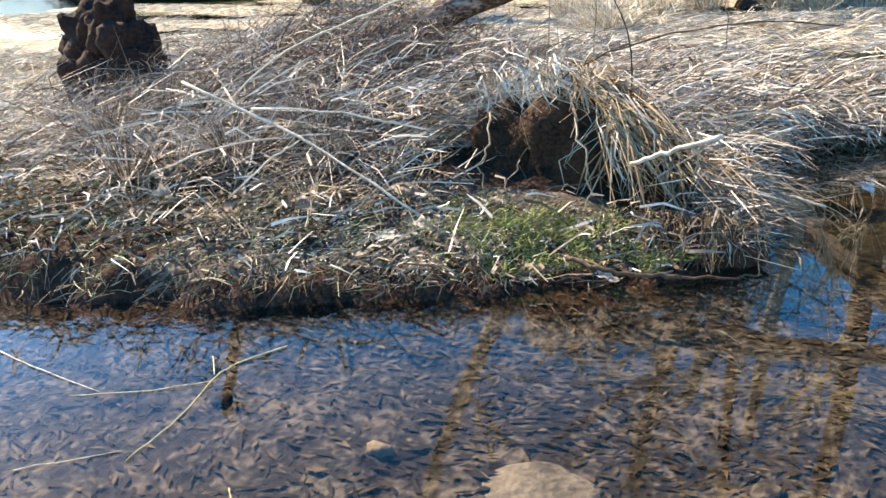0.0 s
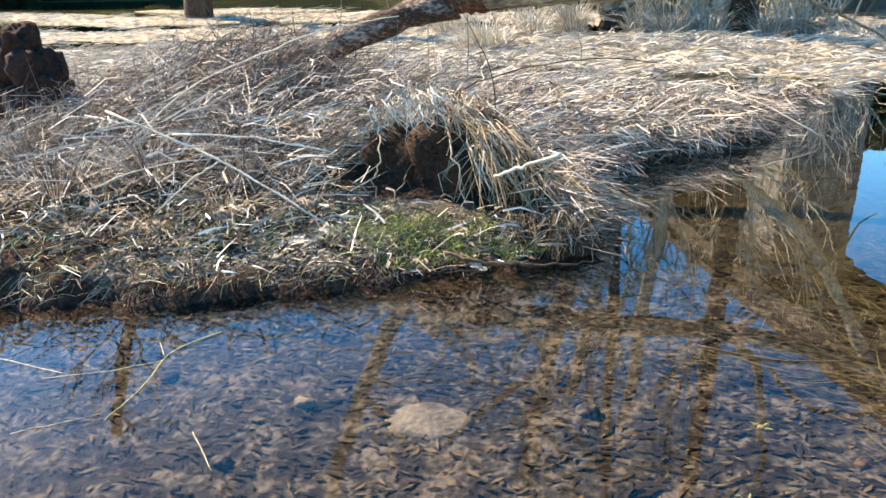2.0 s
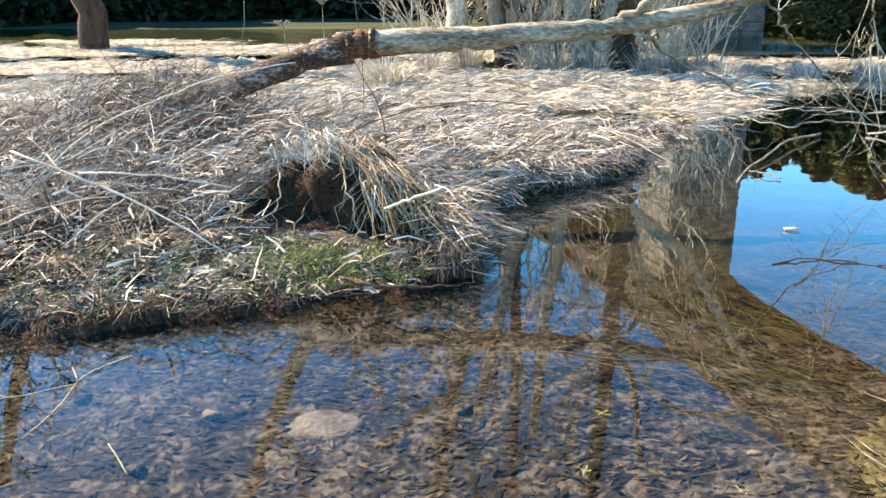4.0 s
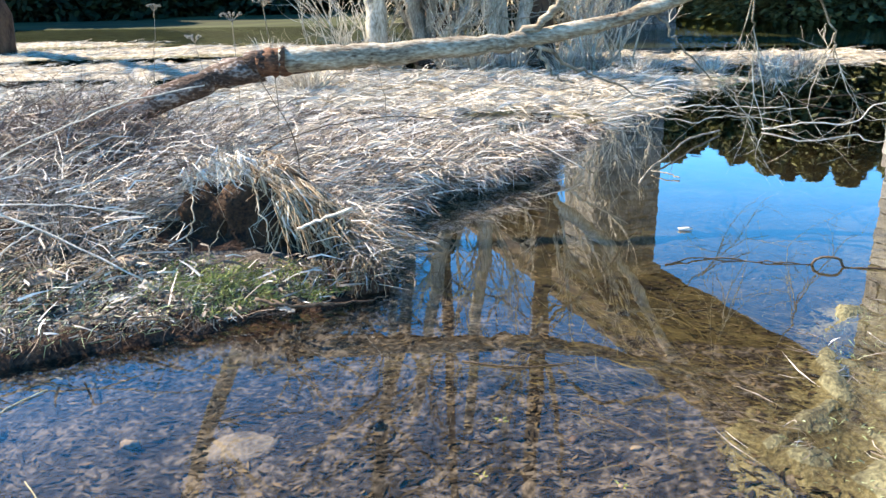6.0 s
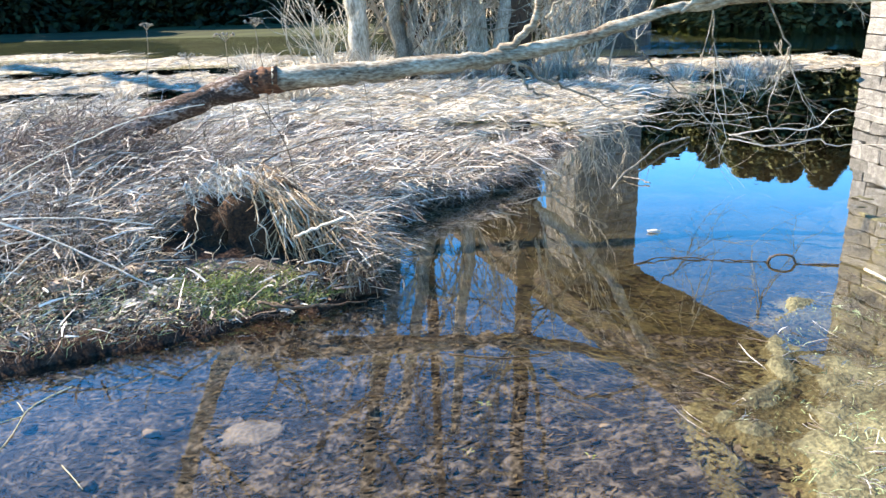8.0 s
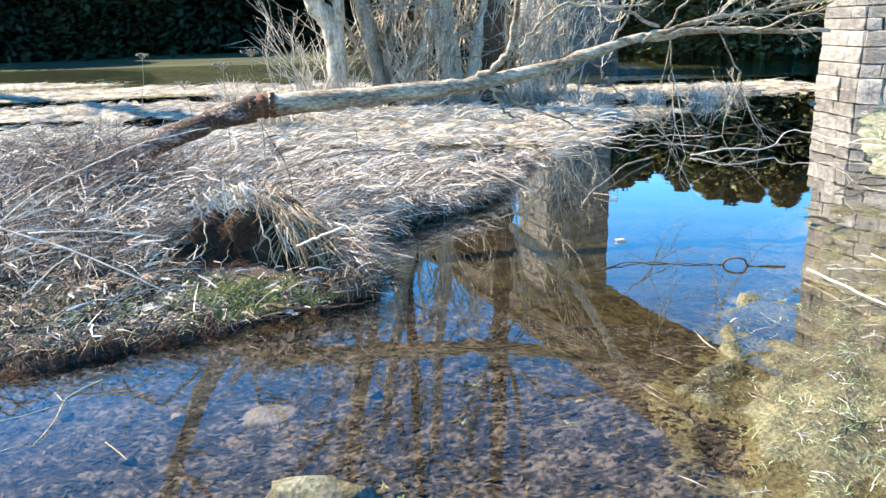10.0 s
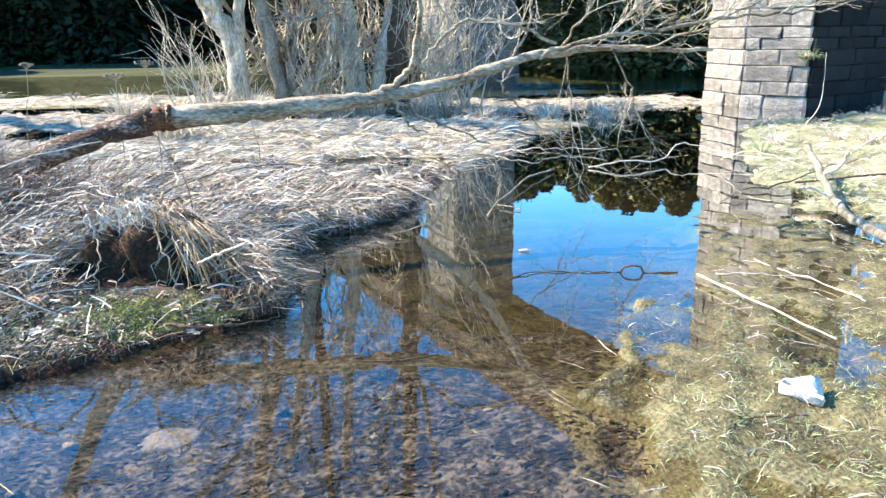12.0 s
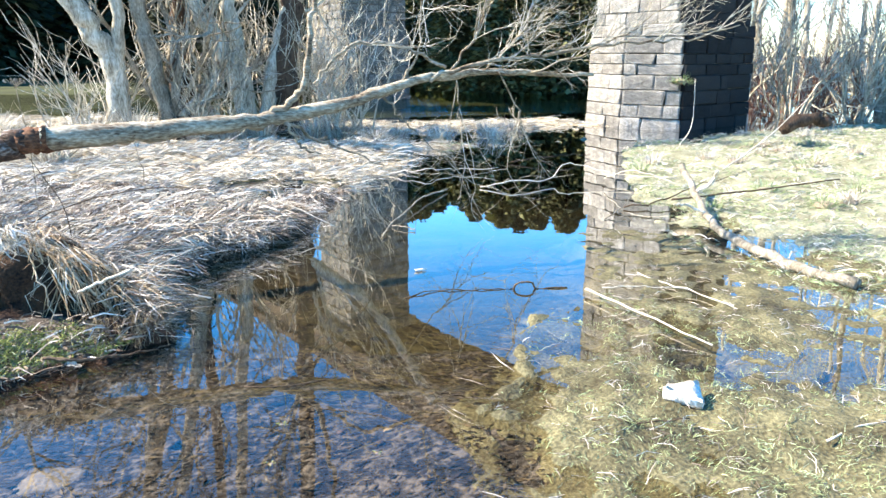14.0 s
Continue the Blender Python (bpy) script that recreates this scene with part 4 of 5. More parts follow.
# ---- the near bank ----
def tuft(name, centre, count, length, width, lean_out, mat, label, seed, category="grass tuft", radius=0.05, z=None, group=""):
    """An upright or drooping tuft of strands round one foot, with a root clod."""
    g = np.random.default_rng(seed)
    rt = root(name, label, category, group)
    cx, cy = centre
    base = float(ground_height(cx, cy)) if z is None else z
    az = g.uniform(0, 2 * math.pi, count)
    rad = radius * np.sqrt(g.uniform(0, 1, count))
    p = np.stack([cx + rad * np.cos(az), cy + rad * np.sin(az), np.full(count, base)], 1)
    el = np.radians(g.uniform(lean_out[0], lean_out[1], count))
    ln, wd = g.uniform(*length, count), g.uniform(*width, count)
    pts = [p]
    for k in range(2):
        d = np.stack([np.cos(el) * np.cos(az), np.cos(el) * np.sin(az), np.sin(el)], 1)
        pts.append(pts[-1] + d * (ln / 2)[:, None])
        el = el - np.radians(g.uniform(10, 60, count))
        az = az + g.normal(0, 0.3, count)
    pts[2][:, 2] = np.maximum(pts[2][:, 2], base + 0.005)
    side = np.stack([-np.sin(az), np.cos(az), g.normal(0, 0.3, count)], 1)
    v = np.empty((count, 6, 3))
    for k, (q, t) in enumerate(zip(pts, (1.0, 0.8, 0.3))):
        off = side * (wd * t / 2)[:, None]
        v[:, 2 * k], v[:, 2 * k + 1] = q - off, q + off
    b = np.arange(count)[:, None] * 6
    f = np.concatenate([b + np.array([[0, 1, 3, 2]]), b + np.array([[2, 3, 5, 4]])])
    tagged(new("foliage", array_mesh("foliage", v.reshape(-1, 3), f, mat)), kind="stuff").parent = rt
    bm = bmesh.new()
    bmesh.ops.create_icosphere(bm, subdivisions=2, radius=1, matrix=pose(cx, cy, base) @ Matrix.Diagonal((radius, radius, radius * 0.5, 1)))
    part("root_clod", bm, LITTER, rt)
    return rt


def clod(bm, centre, size, seed, rough=0.18, sub=3, flat=None):
    """A rough lump: a ball pushed about by noise."""
    made = bmesh.ops.create_icosphere(bm, subdivisions=sub, radius=1)["verts"]
    for w in made:
        n = w.co.normalized()
        k = 1 + rough * noise.noise(n * 1.7 + Vector((seed, 0, 0))) * 2 + rough * 0.6 * noise.noise(n * 5 + Vector((0, seed, 0)))
        w.co = Vector((n.x * size[0] * k, n.y * size[1] * k, n.z * size[2] * k)) + Vector(centre)
        if flat is not None:
            w.co.z = max(w.co.z, flat)


def lump(name, centre, size, mat, label, category, seed, rough=0.18, sub=3, group=""):
    bm = bmesh.new()
    clod(bm, centre, size, seed, rough, sub)
    return tagged(mesh_object(name, bm, mat, True), label, category, group)


def stick(name, pts, r0, r1, mat, label, category="stick", seed=0, wobble=0.004, group="", sides=6):
    rng = random.Random(seed)
    line = smooth_line(pts, 5, wobble, rng)
    bm = bmesh.new()
    tube(bm, line, taper(len(line), r0, r1, rng), sides)
    return tagged(mesh_object(name, bm, mat, True), label, category, group)


# the undercut tussock: earth lumps coloured dark for the hollow's shade, under a thatch of hanging grass
tussock = root("grass_tussock", "undercut tussock with dark hollow and hanging dead grass", "grass tussock")
bm = bmesh.new()
clod(bm, (-0.66, 3.08, 0.22), (0.36, 0.27, 0.33), 3.1, 0.25)
clod(bm, (-0.38, 3.04, 0.14), (0.22, 0.22, 0.24), 7.7, 0.25)
clod(bm, (-0.98, 3.06, 0.20), (0.2, 0.2, 0.30), 5.3, 0.25)
part("earth_core", bm, material("shade_dark_peat", (0.006, 0.003, 0.002), (0.085, 0.042, 0.021), 9, 0.9, 0.9, 60), tussock, "orange-brown peaty earth darkened for the hollow's shade", True)


GOLD = material("golden_brown_grass", (0.10, 0.06, 0.03), (0.66, 0.52, 0.35), 3, 0.7, 0.1, 30, island=1.0, third=(0.27, 0.18, 0.10))


def drape(count, x0, x1, seed, mat, length, width, name, label=""):
    """Grass that grows on the tussock's crown and hangs over its face."""
    g = np.random.default_rng(seed)
    lot = np.repeat(np.arange(count // 8 + 1), 8)[:count]
    x = g.uniform(x0, x1, count // 8 + 1)[lot] + g.normal(0, 0.012, count)
    u = (x + 1.05) / 0.95
    crown = 0.50 + 0.12 * np.exp(-((x + 0.80) / 0.22) ** 2) - 0.36 * np.clip(u - 0.5, 0, 1) / 0.5 + g.normal(0, 0.025, count // 8 + 1)[lot]
    y = 2.99 + g.uniform(-0.12, 0.30, count // 8 + 1)[lot] - 0.06 * np.sin(8 * x)
    p0 = np.stack([x, y, crown + 0.03 - 0.4 * np.maximum(y - 3.12, 0)], 1)
    ln = g.uniform(*length, count) * np.where(x < -0.55, 0.45, 1.0)
    out = g.normal(0.22, 0.5, count // 8 + 1)[lot] + g.normal(0, 0.1, count)
    p1 = p0 + np.stack([out * ln * 0.5 + g.normal(0, 0.03, count), -0.45 * ln * (g.uniform(0.1, 1.2, count // 8 + 1)[lot] + g.uniform(0, 0.2, count)), 0.08 * ln + g.normal(0, 0.035, count)], 1)
    p2 = p1 + np.stack([out * ln * 0.6 + g.normal(0.03, 0.05, count), -0.2 * ln * g.uniform(0, 1.6, count), -0.7 * ln * g.uniform(0.4, 1.1, count)], 1)
    p3 = p2 + np.stack([g.normal(0.03, 0.06, count), -0.06 * ln, -0.4 * ln], 1)
    p3[:, 2], p2[:, 2] = np.maximum(p3[:, 2], 0.14), np.maximum(p2[:, 2], 0.16)
    wd = g.uniform(*width, count)
    side = np.stack([np.cos(g.uniform(-0.7, 0.7, count)), g.normal(0, 0.4, count), np.zeros(count)], 1)
    v = np.empty((count, 8, 3))
    for k, (q, t) in enumerate(zip((p0, p1, p2, p3), (1.0, 1.0, 0.8, 0.3))):
        off = side * (wd * t / 2)[:, None]
        v[:, 2 * k], v[:, 2 * k + 1] = q - off, q + off
    b = np.arange(count)[:, None] * 8
    f = np.concatenate([b + np.array([[2 * k, 2 * k + 1, 2 * k + 3, 2 * k + 2]]) for k in range(3)])
    ob = tagged(new(name, array_mesh(name, v.reshape(-1, 3), f, mat)), label, kind="stuff")
    ob.parent = tussock
    return ob


drape(260, -1.08, -0.45, 1, BLEACH, (0.14, 0.26), (0.004, 0.010), "thatch", "bleached hanging grass")
drape(340, -0.64, -0.2, 2, GOLD, (0.2, 0.44), (0.004, 0.009), "thatch", "tawny hanging grass")
drape(250, -1.1, -0.25, 3, TAWNY, (0.12, 0.3), (0.003, 0.007), "thatch", "brown dead stems")
for k, (pts, r) in enumerate([
    ([(-0.98, 2.81, 0.49), (-0.94, 2.69, 0.39), (-0.97, 2.64, 0.27), (-0.92, 2.61, 0.15)], 0.010),
    ([(-0.62, 2.81, 0.52), (-0.55, 2.66, 0.42), (-0.50, 2.61, 0.29), (-0.51, 2.58, 0.14)], 0.010),
    ([(-0.40, 2.84, 0.45), (-0.30, 2.72, 0.33), (-0.20, 2.66, 0.23), (-0.12, 2.64, 0.12)], 0.012),
    ([(-0.28, 2.86, 0.39), (-0.22, 2.76, 0.31), (-0.10, 2.70, 0.25), (-0.04, 2.69, 0.13)], 0.010),
    ([(-0.80, 2.66, 0.33), (-0.84, 2.62, 0.23), (-0.89, 2.60, 0.13)], 0.005),
]):
    limb_part("hanging_stem", tussock, pts, r * 0.5, r * 0.3, TAWNY, 5, 0.008, 90 + k)

# dark lump added at the bank's head where the brush has a dark gap
stump = root("dark_gap_lump", "dark red-brown lump filling a dark gap under brush", "tree stump")
GAP_DARK = material("dark_gap_brown", (0.010, 0.005, 0.004), (0.06, 0.028, 0.02), 6, 0.9, 0.9, 40)
for cx, cy, cz, rr, sd in ((-3.4, 3.2, 0.25, 0.24, 1.1), (-3.33, 3.18, 0.52, 0.19, 2.7), (-3.46, 3.24, 0.74, 0.15, 6.2), (-3.24, 3.08, 0.22, 0.18, 9.4), (-3.55, 3.2, 0.40, 0.16, 3.4), (-3.72, 3.3, 0.34, 0.22, 7.4), (-3.8, 3.36, 0.66, 0.18, 5.6)):
    bm = bmesh.new()
    clod(bm, (cx - 0.35, cy + 0.35, cz + 0.06), (rr * 1.15, rr, rr * 1.35), sd, 0.28, 4)
    part("gap_lobe", bm, GAP_DARK, stump, "", True)
for k in range(7):
    a = 0.9 * k
    limb_part("root", stump, [(-3.75 + 0.25 * math.cos(a), 3.55 + 0.25 * math.sin(a), 0.35), (-3.75 + 0.45 * math.cos(a), 3.55 + 0.45 * math.sin(a), 0.2), (-3.75 + 0.6 * math.cos(a + 0.2), 3.55 + 0.6 * math.sin(a + 0.2), 0.12)], 0.06, 0.02, DARKBARK, 6, 0.02, 60 + k)
for k, (x, y) in enumerate([(-2.45, 2.45), (-2.2, 2.6), (-2.6, 2.3), (-2.0, 3.0), (-1.75, 2.75), (-3.1, 2.75), (-2.9, 2.95), (-3.3, 2.8), (-3.5, 2.9), (-2.95, 3.3), (-3.25, 2.9), (-3.6, 3.0), (-3.15, 3.0), (-3.7, 3.2), (-3.95, 3.3), (-3.4, 3.35)]):
    tuft("grass_tuft", (x, y), 260, (0.2, 0.5), (0.003, 0.006), (10, 75), STRAW, "tuft of bleached grass fallen over in all directions", 40 + k, group="bank tufts", radius=0.09)

# long reed stems
REEDS = [
    ([(-2.32, 2.46, 0.66), (-1.7, 2.42, 0.44), (-1.08, 2.30, 0.17)], 0.008, "long straight bleached reed stem lying across the bank"),
    ([(-1.95, 2.45, 0.55), (-1.6, 2.45, 0.55), (-1.15, 2.56, 0.46)], 0.007, "bleached reed stem lying in the tangle"),
    ([(-2.55, 2.75, 0.34), (-2.09, 2.82, 0.70), (-1.71, 3.02, 0.88), (-1.4, 3.16, 0.99), (-1.0, 3.3, 1.05)], 0.006, "bent grey reed stem arching over the grass"),
    ([(-1.5, 3.0, 0.32), (-1.0, 3.05, 0.50), (-0.5, 3.05, 0.52)], 0.005, "thin pale reed stem"),
    ([(-1.9, 2.15, 0.24), (-1.72, 2.25, 0.40), (-1.62, 2.3, 0.46)], 0.005, "short pale reed stem"),
    ([(-2.4, 2.2, 0.28), (-2.0, 2.3, 0.42), (-1.6, 2.5, 0.44)], 0.005, "thin pale reed stem"),
]
for k, (pts, r, label) in enumerate(REEDS):
    stick("reed_stem", pts, r * 0.85, r * 0.6, DRYWOOD, label, "reed", k, 0.003, "reed stems")
stick("arching_stem", [(-0.98, 3.45, 0.25), (-0.76, 3.62, 0.58), (-0.43, 3.71, 0.70), (0.06, 3.74, 0.77), (0.4, 3.8, 0.74)], 0.007, 0.003, DARKWOOD, "thin dark bramble stem arching over the grass", "stem", 4)
stick("arching_stem", [(-0.5, 3.3, 0.2), (-0.45, 3.2, 0.7), (-0.62, 3.15, 1.1)], 0.005, 0.002, DARKWOOD, "thin dark upright bramble stem", "stem", 5)
stick("stick", [(-0.34, 2.58, 0.36), (-0.2, 2.54, 0.42), (-0.02, 2.47, 0.50)], 0.008, 0.009, DRYWOOD, "short pale broken stick leaning on the tussock", "stick", 6)
stick("stick", [(0.02, 3.45, 0.09), (0.2, 3.36, 0.06), (0.40, 3.26, 0.03)], 0.008, 0.006, DRYWOOD, "pale stick reaching from bank into water", "stick", 7)
stick("stick", [(-0.15, 3.2, 0.12), (0.0, 3.0, 0.10), (0.15, 2.85, 0.03)], 0.007, 0.005, DARKWOOD, "wet brown stick at the water's edge", "stick", 8)
stick("stick", [(-0.48, 2.16, 0.12), (-0.34, 2.12, 0.11), (-0.22, 2.15, 0.09), (-0.1, 2.22, 0.07)], 0.010, 0.006, DARKWOOD, "dark wet stick on the moss", "stick", 9)
stick("stick", [(-0.2, 2.28, 0.05), (0.02, 2.33, 0.03), (0.15, 2.45, 0.015)], 0.006, 0.004, DARKWOOD, "dark wet stick along the water's edge", "stick", 10)
stick("stick", [(1.0, 5.55, 0.32), (1.3, 5.3, 0.22), (1.62, 5.12, 0.06)], 0.008, 0.005, DRYWOOD, "pale stem poking from the hummock over water", "stick", 11)


def dead_leaf(centre, size, turn, tilt, label, seed, mat=None):
    """A curled, lobed leaf with a midrib and stalk."""
    rng = random.Random(seed)
    leaf = root("dead_leaf", label, "leaf", "dead leaves")
    bm = bmesh.new()
    n, rows = 14, []
    for i in range(n + 1):
        u = i / n
        w = size * 0.42 * math.sin(math.pi * u) ** 0.7 * (0.75 + 0.25 * math.cos(u * 20)) + 0.001
        rows.append([bm.verts.new((size * (u - 0.5), w * k, 0.10 * size * math.sin(u * 5) + abs(k) ** 2 * 0.22 * w + rng.gauss(0, size * 0.012))) for k in (-1, -0.5, 0, 0.5, 1)])
    for a, b in zip(rows, rows[1:]):
        for k in range(4):
            bm.faces.new((a[k], a[k + 1], b[k + 1], b[k]))
    bmesh.ops.solidify(bm, geom=bm.faces[:], thickness=0.0012)
    part("leaf_blade", bm, mat or LEAF, leaf, "", True)
    bm = bmesh.new()
    tube(bm, [(-0.5 * size, 0, 0.0), (-0.7 * size, 0.03 * size, 0.02 * size), (-0.85 * size, 0.08 * size, 0.0)], [0.0018, 0.0014, 0.001], 5)
    part("leaf_stalk", bm, mat or LEAF, leaf)
    leaf.matrix_basis = pose(*centre, tilt, tilt * 0.5, turn)
    return leaf


def lay(x, y, up=0.02):
    return (x, y, max(float(ground_height(x, y)), 0.0) + up)


dead_leaf(lay(-1.06, 2.26, 0.04), 0.11, 30, 25, "large curled bleached leaf on the bank", 1)
dead_leaf(lay(-1.2, 2.2, 0.03), 0.09, 150, -20, "curled bleached leaf beside a reed", 2)
dead_leaf(lay(-0.36, 2.24, 0.03), 0.10, 10, 8, "flat bleached leaf on green moss", 3)
dead_leaf(lay(-2.2, 2.12, 0.06), 0.14, 80, 40, "pale leaf caught in the grass", 4)
dead_leaf(lay(-1.5, 2.05, 0.03), 0.10, 200, 15, "brown leaf on dark mud", 5, LITTER)
rng = random.Random(77)
for k in range(34):
    x, y = rng.uniform(-3.0, 0.0), rng.uniform(1.75, 2.7)
    if inside_distance(np.array([x]), np.array([y]), LAND)[0] > 0.08:
        dead_leaf(lay(x, y, 0.015), rng.uniform(0.04, 0.09), rng.uniform(0, 360), rng.uniform(-30, 30), "small dry leaf scrap lying on the bank", 100 + k, rng.choice((LEAF, LITTER, LITTER)))

# matted roots at the bank's tip
roots = root("root_mat", "clump of pale curled roots over red-brown peat at the tip", "roots")
bm = bmesh.new()
clod(bm, (0.0, 2.60, 0.03), (0.13, 0.10, 0.07), 8.1, 0.35)
clod(bm, (-0.16, 2.62, 0.05), (0.12, 0.09, 0.06), 4.1, 0.35)
part("peat", bm, material("red_peat", (0.015, 0.007, 0.005), (0.12, 0.055, 0.032), 12, 0.9, 0.8, 60), roots, "", True)
rng = random.Random(9)
for k in range(70):
    x = rng.uniform(-0.28, 0.08)
    y = rng.uniform(2.52, 2.74)
    d = rng.uniform(-0.06, 0.10)
    limb_part("root", roots, [(x, y, 0.10), (x + d * 0.6, y - 0.05, 0.18 + rng.uniform(-0.03, 0.04)), (x + d, y - 0.10, 0.13), (x + d * 1.2, y - 0.14, 0.025)], rng.uniform(0.002, 0.004), 0.0015, TAWNY if k % 3 else LITTER, 4, 0.006, 300 + k)

# brushwood round the fallen trunk's foot and on the tussock
BRUSHWOOD = material("purple_brown_twigs", (0.035, 0.022, 0.020), (0.26, 0.19, 0.16), 5, 0.8, 0.2, 30, island=0.9)
strands("brushwood", (-4.6, -0.3, 2.75, 4.8), 10000, (0.15, 0.5), (0.003, 0.007), 30, 70, (-5, 60), (0, 35), BRUSHWOOD, "tangle of thin purple-brown bramble twigs", lambda x, y, h, g: (h > 0) & (hump(x, y, -2.0, 3.9, 1.0, 0.6) + hump(x, y, -3.5, 3.8, 1.0, 0.9) + 0.6 * hump(x, y, -0.6, 3.0, 0.6, 0.3) > g.uniform(0.2, 1, len(x))), 31, tangle=0.3, category="brushwood")
strands("dead_grass", (-4.6, 0.0, 2.6, 5.0), 12000, (0.12, 0.45), (0.003, 0.008), 10, 60, (-5, 45), (5, 40), STRAW, "loose tawny stems heaped over the brush", lambda x, y, h, g: (h > 0) & (hump(x, y, -1.5, 3.2, 1.2, 0.6) + hump(x, y, -3.5, 3.8, 1.2, 1.0) > g.uniform(0.1, 1, len(x))), 32, tangle=0.30, bundle=5)
strands("dead_grass", (-1.4, 0.3, 2.75, 3.6), 4500, (0.15, 0.4), (0.003, 0.008), -20, 50, (-8, 35), (5, 40), STRAW, "tawny grass fallen over behind the tussock", lambda x, y, h, g: (h > 0) & (g.uniform(0, 1, len(x)) < 0.8), 33, tangle=0.3, bundle=5)
strands("bank_stems", (-0.5, 0.2, 2.7, 3.8), 4200, (0.15, 0.45), (0.003, 0.007), -30, 18, (-12, 8), (0, 20), TAWNY, "tawny stems combed down the bank into the water", lambda x, y, h, g: (h > 0) & (g.uniform(0, 1, len(x)) < 0.9), 35, tangle=0.05)
strands("pale_litter", (-3.0, 0.1, 1.6, 2.85), 18000, (0.015, 0.06), (0.003, 0.009), 0, 80, (-5, 30), (0, 30), BLEACH, "chopped pale straw and leaf bits on the mossy bank", lambda x, y, h, g: (h > 0.02) & ((hump(x, y, -0.6, 2.42, 0.75, 0.4) + 0.8 * hump(x, y, -1.7, 2.1, 0.7, 0.3)) * (0.6 + 0.4 * np.sin(13 * x + 2) * np.sin(17 * y - 5 * x)) > g.uniform(0.1, 1.0, len(x))), 36, tangle=0.035, category="litter")
strands("dead_grass", (-4, 0, 1.4, 2.4), 2200, (0.06, 0.2), (0.002, 0.005), 0, 70, (5, 60), (5, 40), GRASS, "sparse green sprouts along the dark bank edge", lambda x, y, h, g: (h > 0.02), 34)

for k, (x, y) in enumerate([(0.2, 4.6), (0.45, 4.75), (0.65, 4.95), (0.9, 5.1), (1.05, 5.4), (1.2, 5.65), (1.25, 6.0), (1.4, 6.4), (0.3, 5.1), (0.7, 5.5), (-0.3, 4.7), (-0.6, 5.2), (0.1, 5.8), (-1.2, 4.9), (0.6, 6.3), (1.5, 7.0)]):
    tuft("grass_tuft", (x, y), 300, (0.18, 0.42), (0.003, 0.007), (-5, 55), STRAW if k % 4 else TAWNY, "bleached grass tuft flopped over the hummock", 700 + k, group="hummock tufts", radius=0.12)
for k, (x, y) in enumerate([(-1.3, 2.55), (-1.65, 2.35), (-1.5, 2.9), (-0.45, 3.15), (-0.15, 3.05), (-1.15, 3.1), (-1.9, 2.15), (-2.3, 2.05), (-2.9, 2.3)]):
    tuft("grass_tuft", (x, y), 130, (0.12, 0.36), (0.0025, 0.006), (-5, 60), TAWNY, "tawny grass tuft flopped on the bank", 740 + k, group="bank tufts", radius=0.08)

strands("bramble_stems", (-4.6, -0.2, 2.9, 4.8), 2400, (0.25, 0.7), (0.003, 0.006), 60, 80, (30, 85), (0, 30), BRUSHWOOD, "thin red-brown bramble stems standing through the grass", lambda x, y, h, g: (h > 0) & (hump(x, y, -2.4, 3.7, 1.8, 0.8) > g.uniform(0.1, 1, len(x))), 37, category="brushwood")

# ---- in the water ----
DULL = material("silted_stone", (0.075, 0.068, 0.058), (0.27, 0.245, 0.21), 9, 0.9, 0.5, 50)
lump("submerged_stone", (-0.30, 1.21, -0.106), (0.16, 0.11, 0.024), DULL, "flat tan stone lying just under the water", "stone", 2.2, 0.12)
lump("stone", (0.0, 0.46, -0.075), (0.22, 0.13, 0.080), MOSSY, "mossy grey flat stone breaking the water's surface", "stone", 4.4, 0.2)
rng = random.Random(15)
for k in range(26):
    x, y = rng.uniform(-2.6, 1.5), rng.uniform(-0.1, 1.6)
    z = float(ground_height(x, y))
    if z < -0.05:
        r = rng.uniform(0.015, 0.045)
        lump("pebble", (x, y, z + r * 0.2), (r, r * rng.uniform(0.6, 1), r * 0.5), rng.choice((PEBBLE, SILT, DARKWOOD)), "small brown pebble on the silty bed", "pebble", k * 1.3, 0.2, 2, "bed pebbles")
FLOATING = [
    ([(-1.208, 1.492, 0.004), (-1.296, 1.343, 0.004), (-1.305, 1.252, 0.004), (-1.265, 1.066, 0.004), (-1.261, 0.87, 0.004)], 0.0045, YELLOW, "yellow forked straw floating on water"),
    ([(-1.304, 1.243, 0.004), (-1.446, 1.145, 0.004), (-1.648, 1.049, 0.004)], 0.003, YELLOW, "thin side straw floating on water"),
    ([(-1.318, 1.276, 0.004), (-1.396, 1.366, 0.004)], 0.004, YELLOW, "short broken straw spur on water"),
    ([(-2.095, 1.177, 0.004), (-1.853, 1.132, 0.004), (-1.569, 1.092, 0.004)], 0.004, DRYWOOD, "pale straw floating on water"),
    ([(-0.951, 0.871, 0.004), (-0.883, 0.804, 0.004), (-0.799, 0.718, 0.004)], 0.003, YELLOW, "short yellow straw floating on water"),
    ([(-2.1, 0.98, 0.003), (-1.9, 0.92, 0.006), (-1.75, 0.85, 0.003)], 0.004, DRYWOOD, "thin pale straw floating on water"),
    ([(-1.5, 0.75, 0.003), (-1.3, 0.9, 0.004)], 0.003, DRYWOOD, "thin pale straw floating on water"),
    ([(0.9, 1.35, 0.003), (1.15, 1.2, 0.004), (1.3, 1.0, 0.003)], 0.003, LITTER, "thin bent straw floating on water"),
    ([(0.55, 1.72, 0.003), (0.8, 1.66, 0.004), (1.05, 1.7, 0.003)], 0.007, DARKWOOD, "dark waterlogged stick at the surface"),
]
